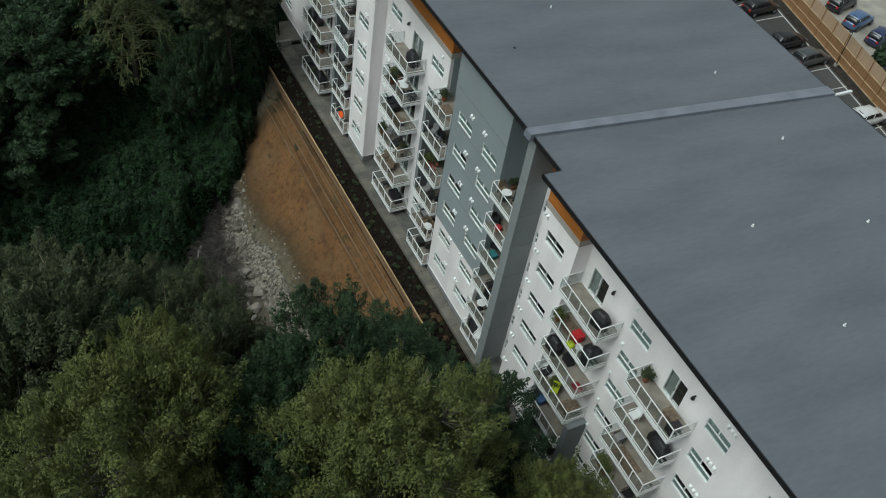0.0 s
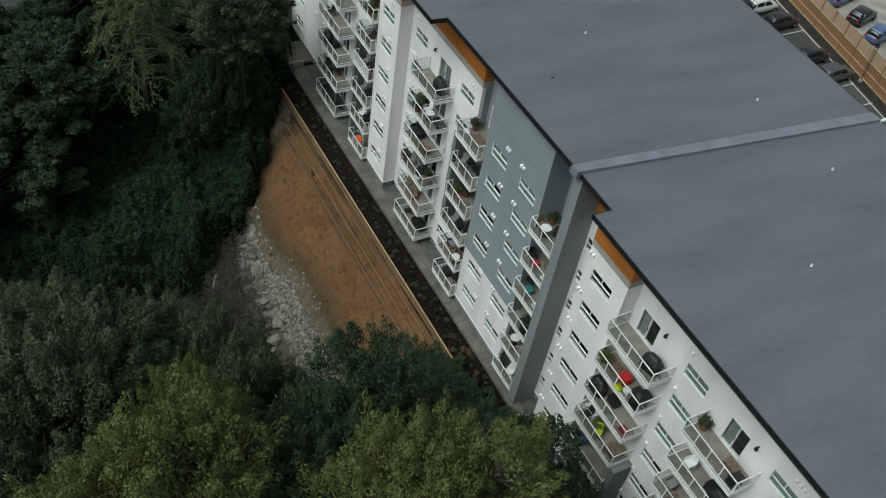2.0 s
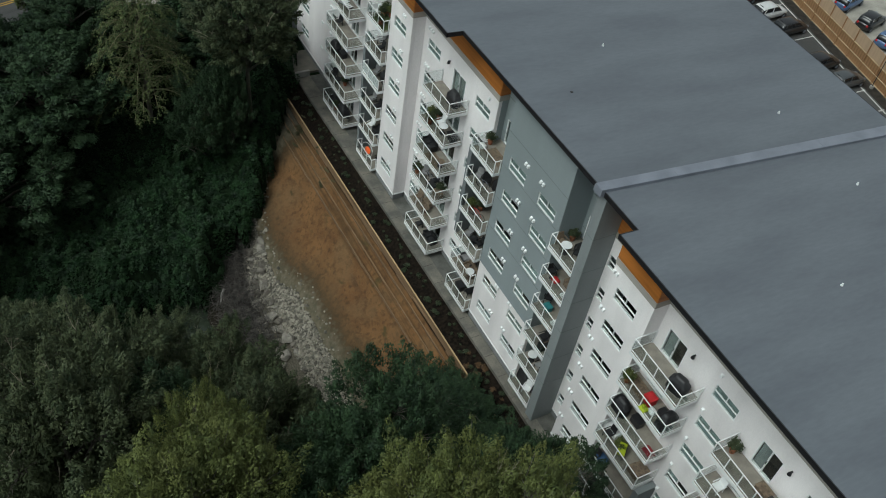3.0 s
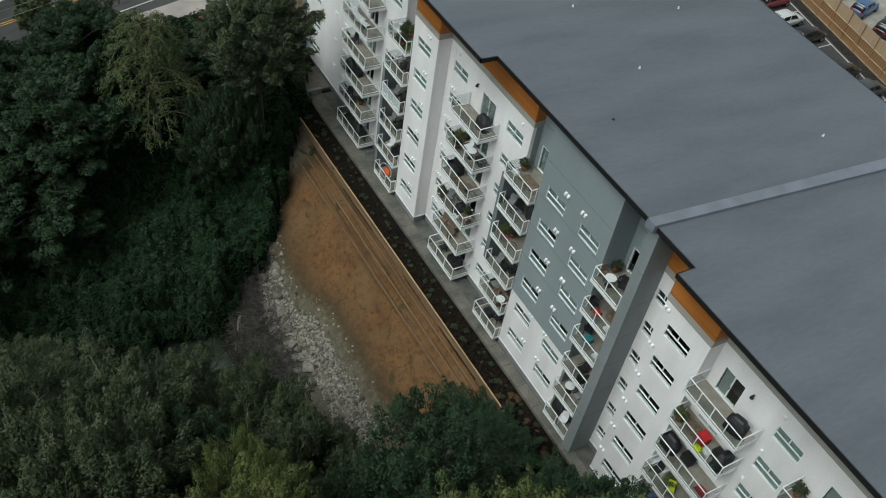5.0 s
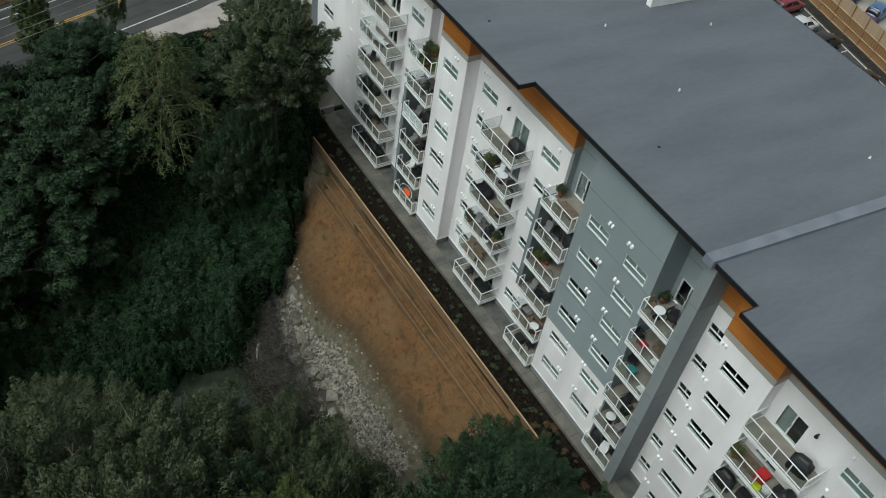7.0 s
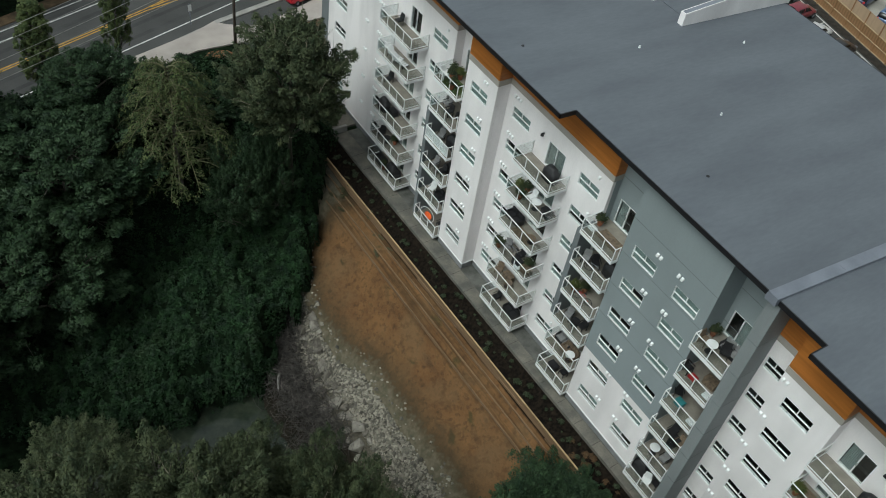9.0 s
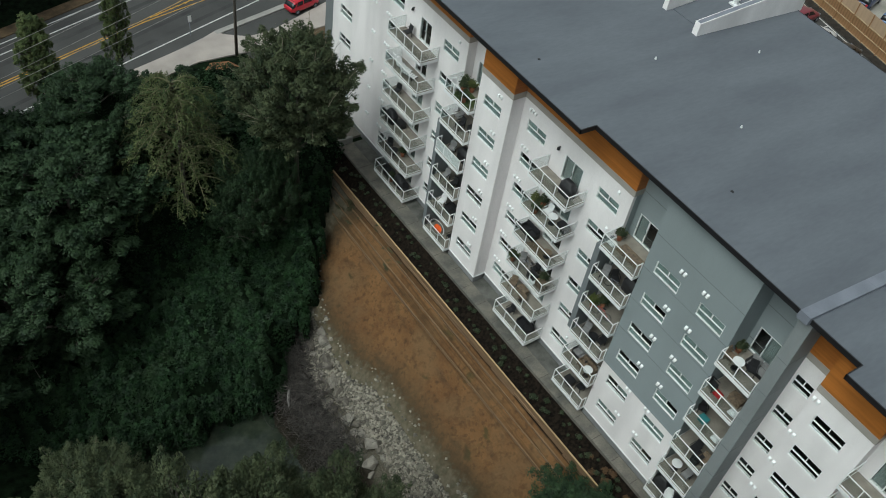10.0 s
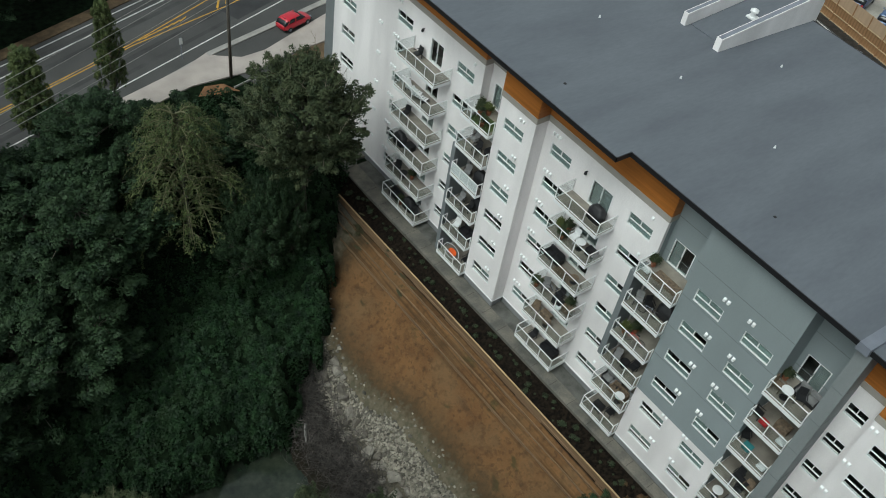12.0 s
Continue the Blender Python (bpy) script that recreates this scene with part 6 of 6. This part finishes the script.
def lounger_thing(label):
    t = thing("sun_lounger", label, "lounger", "balcony furniture")
    part("frame", Geo().box(-0.30, 0.30, -0.85, 0.40, 0.26, 0.31), M_CHAR, t, bevel=0.01)
    for i in range(5):
        y = -0.80 + i * 0.24
        part("slat", Geo().box(-0.28, 0.28, y, y + 0.17, 0.312, 0.335), M_ALU, t)
    part("backrest", Geo().hull([(-0.29, 0.38, 0.30), (0.29, 0.38, 0.30), (0.29, 0.42, 0.27), (-0.29, 0.42, 0.27)], [(-0.29, 0.78, 0.78), (0.29, 0.78, 0.78), (0.29, 0.83, 0.76), (-0.29, 0.83, 0.76)]), M_ALU, t)
    legs4(t, 0.6, 1.3, 0.27, M_CHAR)
    return t


MAKE = {
    "cb": lambda: chair_thing(M_CHAR, M_CHAR, "black plastic patio chair"), "cg": lambda: chair_thing(M_GREYF, M_CHAR, "grey cushioned patio chair"), "ct": lambda: chair_thing(M_TAN, M_TAN, "tan wicker patio chair"),
    "cw": lambda: chair_thing(M_ALU, M_ALU, "white plastic patio chair"),
    "tw": lambda: table_thing(M_ALU, "small round white patio table"), "td": lambda: table_thing(M_CHAR, "small round dark patio table", 0.36, 0.5), "tt": lambda: table_thing(M_TAN, "small tan wooden table", 0.36, 0.5),
    "gr": lambda: grill_thing("barbecue under a dark fitted cover"), "pl": lambda: planter_thing("green plant in a terracotta pot", L_OAK), "py": lambda: planter_thing("yellow-green plant in a terracotta pot", L_LIME),
    "bw": lambda: bench_thing(M_ALU, "white storage bench with a lid"), "bd": lambda: bench_thing(M_CHAR, "black plastic storage box", 0.8), "bt": lambda: bench_thing(M_TEAL, "teal plastic storage tub", 0.6, 0.45, 0.4),
    "bn": lambda: bench_thing(M_TAN, "brown wooden crate bench", 0.9), "bb": lambda: bench_thing(M_BLUE, "dark blue storage box", 0.7), "sg": lambda: sofa_thing(M_GREYF, M_CHAR, "grey cushioned two-seat patio sofa"), "sb": lambda: sofa_thing(M_CHAR, M_CHAR, "black two-seat patio sofa"),
    "st": lambda: sofa_thing(M_TAN, M_TAN, "brown wicker two-seat sofa"), "mr": lambda: mat_thing(M_WINE, "dark red floor mat", 0.8, 0.6), "my": lambda: mat_thing(M_TAN, "tan woven floor mat", 2.0, 1.0), "mg": lambda: mat_thing(M_GREEN, "green turf floor mat", 2.2, 1.3),
    "ur": lambda: cushion_thing(M_RED, "plump red cushion on the balcony floor"), "ul": lambda: cushion_thing(M_LIME, "lime green cushion on the balcony floor"), "uw": lambda: cushion_thing(M_ALU, "plump white cushion on the balcony floor"), "bk": lambda: bike_thing(M_RED, "red bicycle leaning on the balcony"), "bq": lambda: bike_thing(M_FLASH, "grey bicycle leaning on the balcony"),
    "hp": lambda: hoop_thing("white hoop chair with bright orange cloth"), "ln": lambda: lounger_thing("white slatted sun lounger"), "br": lambda: bench_thing(M_RED, "low table under a bright red cloth", 0.66, 0.6, 0.6), "cy": lambda: chair_thing(M_LIME, M_CHAR, "lime yellow patio chair"),
}
M_GREEN = mat("green_turf", (0.07, 0.10, 0.03), 0.95, var=0.2, scale=4, bump=0.4)
# stack, floor, then items as (kind, place along the balcony from its near end in metres, distance from the rail, turn)
STUFF = [
    (0, 6, (("cb", 3.6, 1.2, 0),)), (0, 5, (("ln", 3.2, 0.9, 10), ("cw", 4.3, 1.0, 180), ("ln", 2.3, 0.8, 15),)), (0, 4, (("cb", 3.9, 1.0, 20),)),
    (0, 3, (("gr", 4.1, 0.9, 0), ("bd", 3.0, 1.2, 0),)), (0, 2, (("cb", 3.9, 0.8, 40), ("td", 3.0, 0.8, 0), ("pl", 2.4, 1.3, 0))), (0, 1, (("sb", 3.6, 0.8, 0), ("gr", 1.9, 1.0, 0), ("cb", 0.8, 0.9, 60), ("pl", 2.7, 0.6, 0))),
    (1, 6, (("mg", 1.4, 1.0, 0), ("pl", 2.7, 1.7, 0), ("pl", 2.3, 1.2, 0), ("py", 2.0, 1.8, 0), ("pl", 1.2, 0.5, 0), ("cw", 2.6, 0.7, 90))), (1, 5, (("cb", 1.6, 0.9, 0), ("bd", 0.7, 1.5, 0), ("cg", 2.5, 1.4, 0))), (1, 4, (("cg", 2.2, 1.0, 30), ("gr", 1.0, 1.4, 0))),
    (1, 3, (("cg", 2.3, 0.9, 15), ("cb", 1.2, 0.9, 0), ("gr", 0.9, 1.7, 0))), (1, 2, (("cw", 2.3, 1.0, 20), ("sb", 1.0, 1.2, 0))), (1, 1, (("hp", 1.9, 0.7, 0), ("cb", 0.7, 1.3, 0))),
    (2, 6, (("gr", 1.25, 1.25, 0),)), (2, 5, (("tw", 1.5, 0.9, 0), ("cw", 2.3, 1.1, 0), ("py", 3.6, 1.0, 0), ("pl", 3.2, 1.4, 0), ("pl", 2.9, 0.5, 0), ("bd", 0.6, 1.2, 0))), (2, 4, (("sb", 3.4, 1.1, 0), ("my", 1.8, 0.7, 0), ("tt", 1.0, 0.8, 0),)),
    (2, 3, (("pl", 3.8, 0.5, 0), ("cg", 3.2, 0.9, 40), ("bq", 2.4, 1.0, 8), ("bd", 1.6, 0.7, 0), ("uw", 1.3, 0.5, 0), ("pl", 0.9, 1.2, 0), ("cb", 2.0, 1.2, 0), ("bn", 0.6, 0.8, 0))), (2, 2, (("ct", 3.5, 0.9, 30), ("bn", 2.6, 1.2, 0), ("tt", 2.0, 0.7, 0),)), (2, 1, (("cb", 3.1, 1.0, 0), ("sb", 1.3, 1.2, 0))),
    (3, 6, (("pl", 3.0, 1.6, 0), ("uw", 2.9, 0.9, 0), ("my", 1.5, 1.3, 0))), (3, 5, (("cg", 2.6, 0.9, 30), ("cb", 1.9, 1.2, 60), ("bq", 1.5, 0.8, 20), ("gr", 0.8, 1.7, 0))), (3, 4, (("py", 2.6, 0.8, 0), ("bk", 1.6, 0.7, 15), ("pl", 2.2, 1.4, 0),)),
    (3, 3, (("cg", 2.4, 0.9, 20), ("td", 1.7, 1.0, 0), ("cb", 1.1, 1.2, 0))), (3, 2, (("sg", 2.2, 1.3, 0), ("st", 1.2, 1.0, 0), ("tw", 0.8, 0.6, 0), ("uw", 0.7, 1.7, 0))), (3, 1, (("bd", 2.2, 1.0, 0), ("cb", 1.3, 1.3, 0))),
    (4, 6, (("tw", 1.8, 0.8, 0), ("ct", 2.4, 0.9, 90), ("cb", 1.1, 1.3, 30), ("pl", 2.6, 1.9, 0), ("sg", 1.0, 1.8, 0))), (4, 5, (("ur", 1.9, 0.9, 0), ("cb", 2.5, 0.9, 90), ("bn", 1.0, 1.5, 0), ("uw", 0.45, 0.7, 0))), (4, 4, (("bt", 1.9, 1.0, 0), ("cb", 2.5, 1.4, 40), ("uw", 0.5, 0.7, 0))),
    (4, 3, (("cb", 1.4, 1.0, 0), ("bd", 0.8, 0.7, 90), ("ct", 0.5, 0.8, 0))), (4, 2, (("tw", 1.9, 1.0, 0), ("cg", 1.0, 1.1, 0))), (4, 1, (("gr", 2.2, 1.2, 0), ("cw", 1.2, 0.8, 30), ("cb", 0.7, 1.3, 0))),
    (5, 6, (("gr", 1.05, 1.0, 12),)), (5, 5, (("py", 4.1, 0.6, 0), ("br", 2.3, 1.0, 0), ("ul", 2.0, 0.35, 0), ("uw", 1.6, 0.7, 0), ("bd", 1.0, 1.1, 0), ("gr", 0.6, 0.9, 90), ("my", 3.3, 1.1, 0))), (5, 4, (("gr", 3.9, 0.9, 0), ("bd", 2.6, 1.3, 0), ("mr", 0.6, 0.8, 0))),
    (5, 3, (("cb", 3.8, 0.8, 0), ("bw", 4.0, 1.3, 0), ("cy", 2.3, 0.7, 40), ("py", 2.7, 0.9, 0), ("bn", 0.8, 0.8, 0), ("bn", 0.75, 1.3, 0))), (5, 2, (("bb", 3.6, 1.0, 0), ("cb", 4.0, 0.6, 0))), (5, 1, (("cb", 3.4, 0.9, 0), ("sb", 1.5, 1.2, 0))),
    (6, 6, (("pl", 3.9, 1.3, 0), ("bn", 1.2, 1.1, 0), ("bd", 0.5, 0.8, 90))), (6, 5, (("gr", 0.8, 1.1, 0), ("cw", 3.3, 1.0, 0), ("bd", 1.5, 1.3, 0))), (6, 4, (("cg", 3.6, 1.0, 0), ("my", 2.2, 0.8, 0))), (6, 3, (("py", 3.8, 0.7, 0), ("py", 3.2, 0.6, 0), ("cb", 1.2, 1.0, 0))), (6, 2, (("cb", 2.5, 1.0, 0),)),
]
ready = {}
for s, k, items in STUFF:
    bx, by, bw, n, rec = STACKS[s]
    for kind, u, d, rz in items:
        m = pose(FRONT + 0.12 + d - 0.25, by + u, floor_z(k) - (0.0 if k > 1 else 0.02), 0, 0, rz)
        if kind in ready:
            copy_thing(ready[kind], m)
        else:
            ready[kind] = MAKE[kind]()
            ready[kind].matrix_basis = m
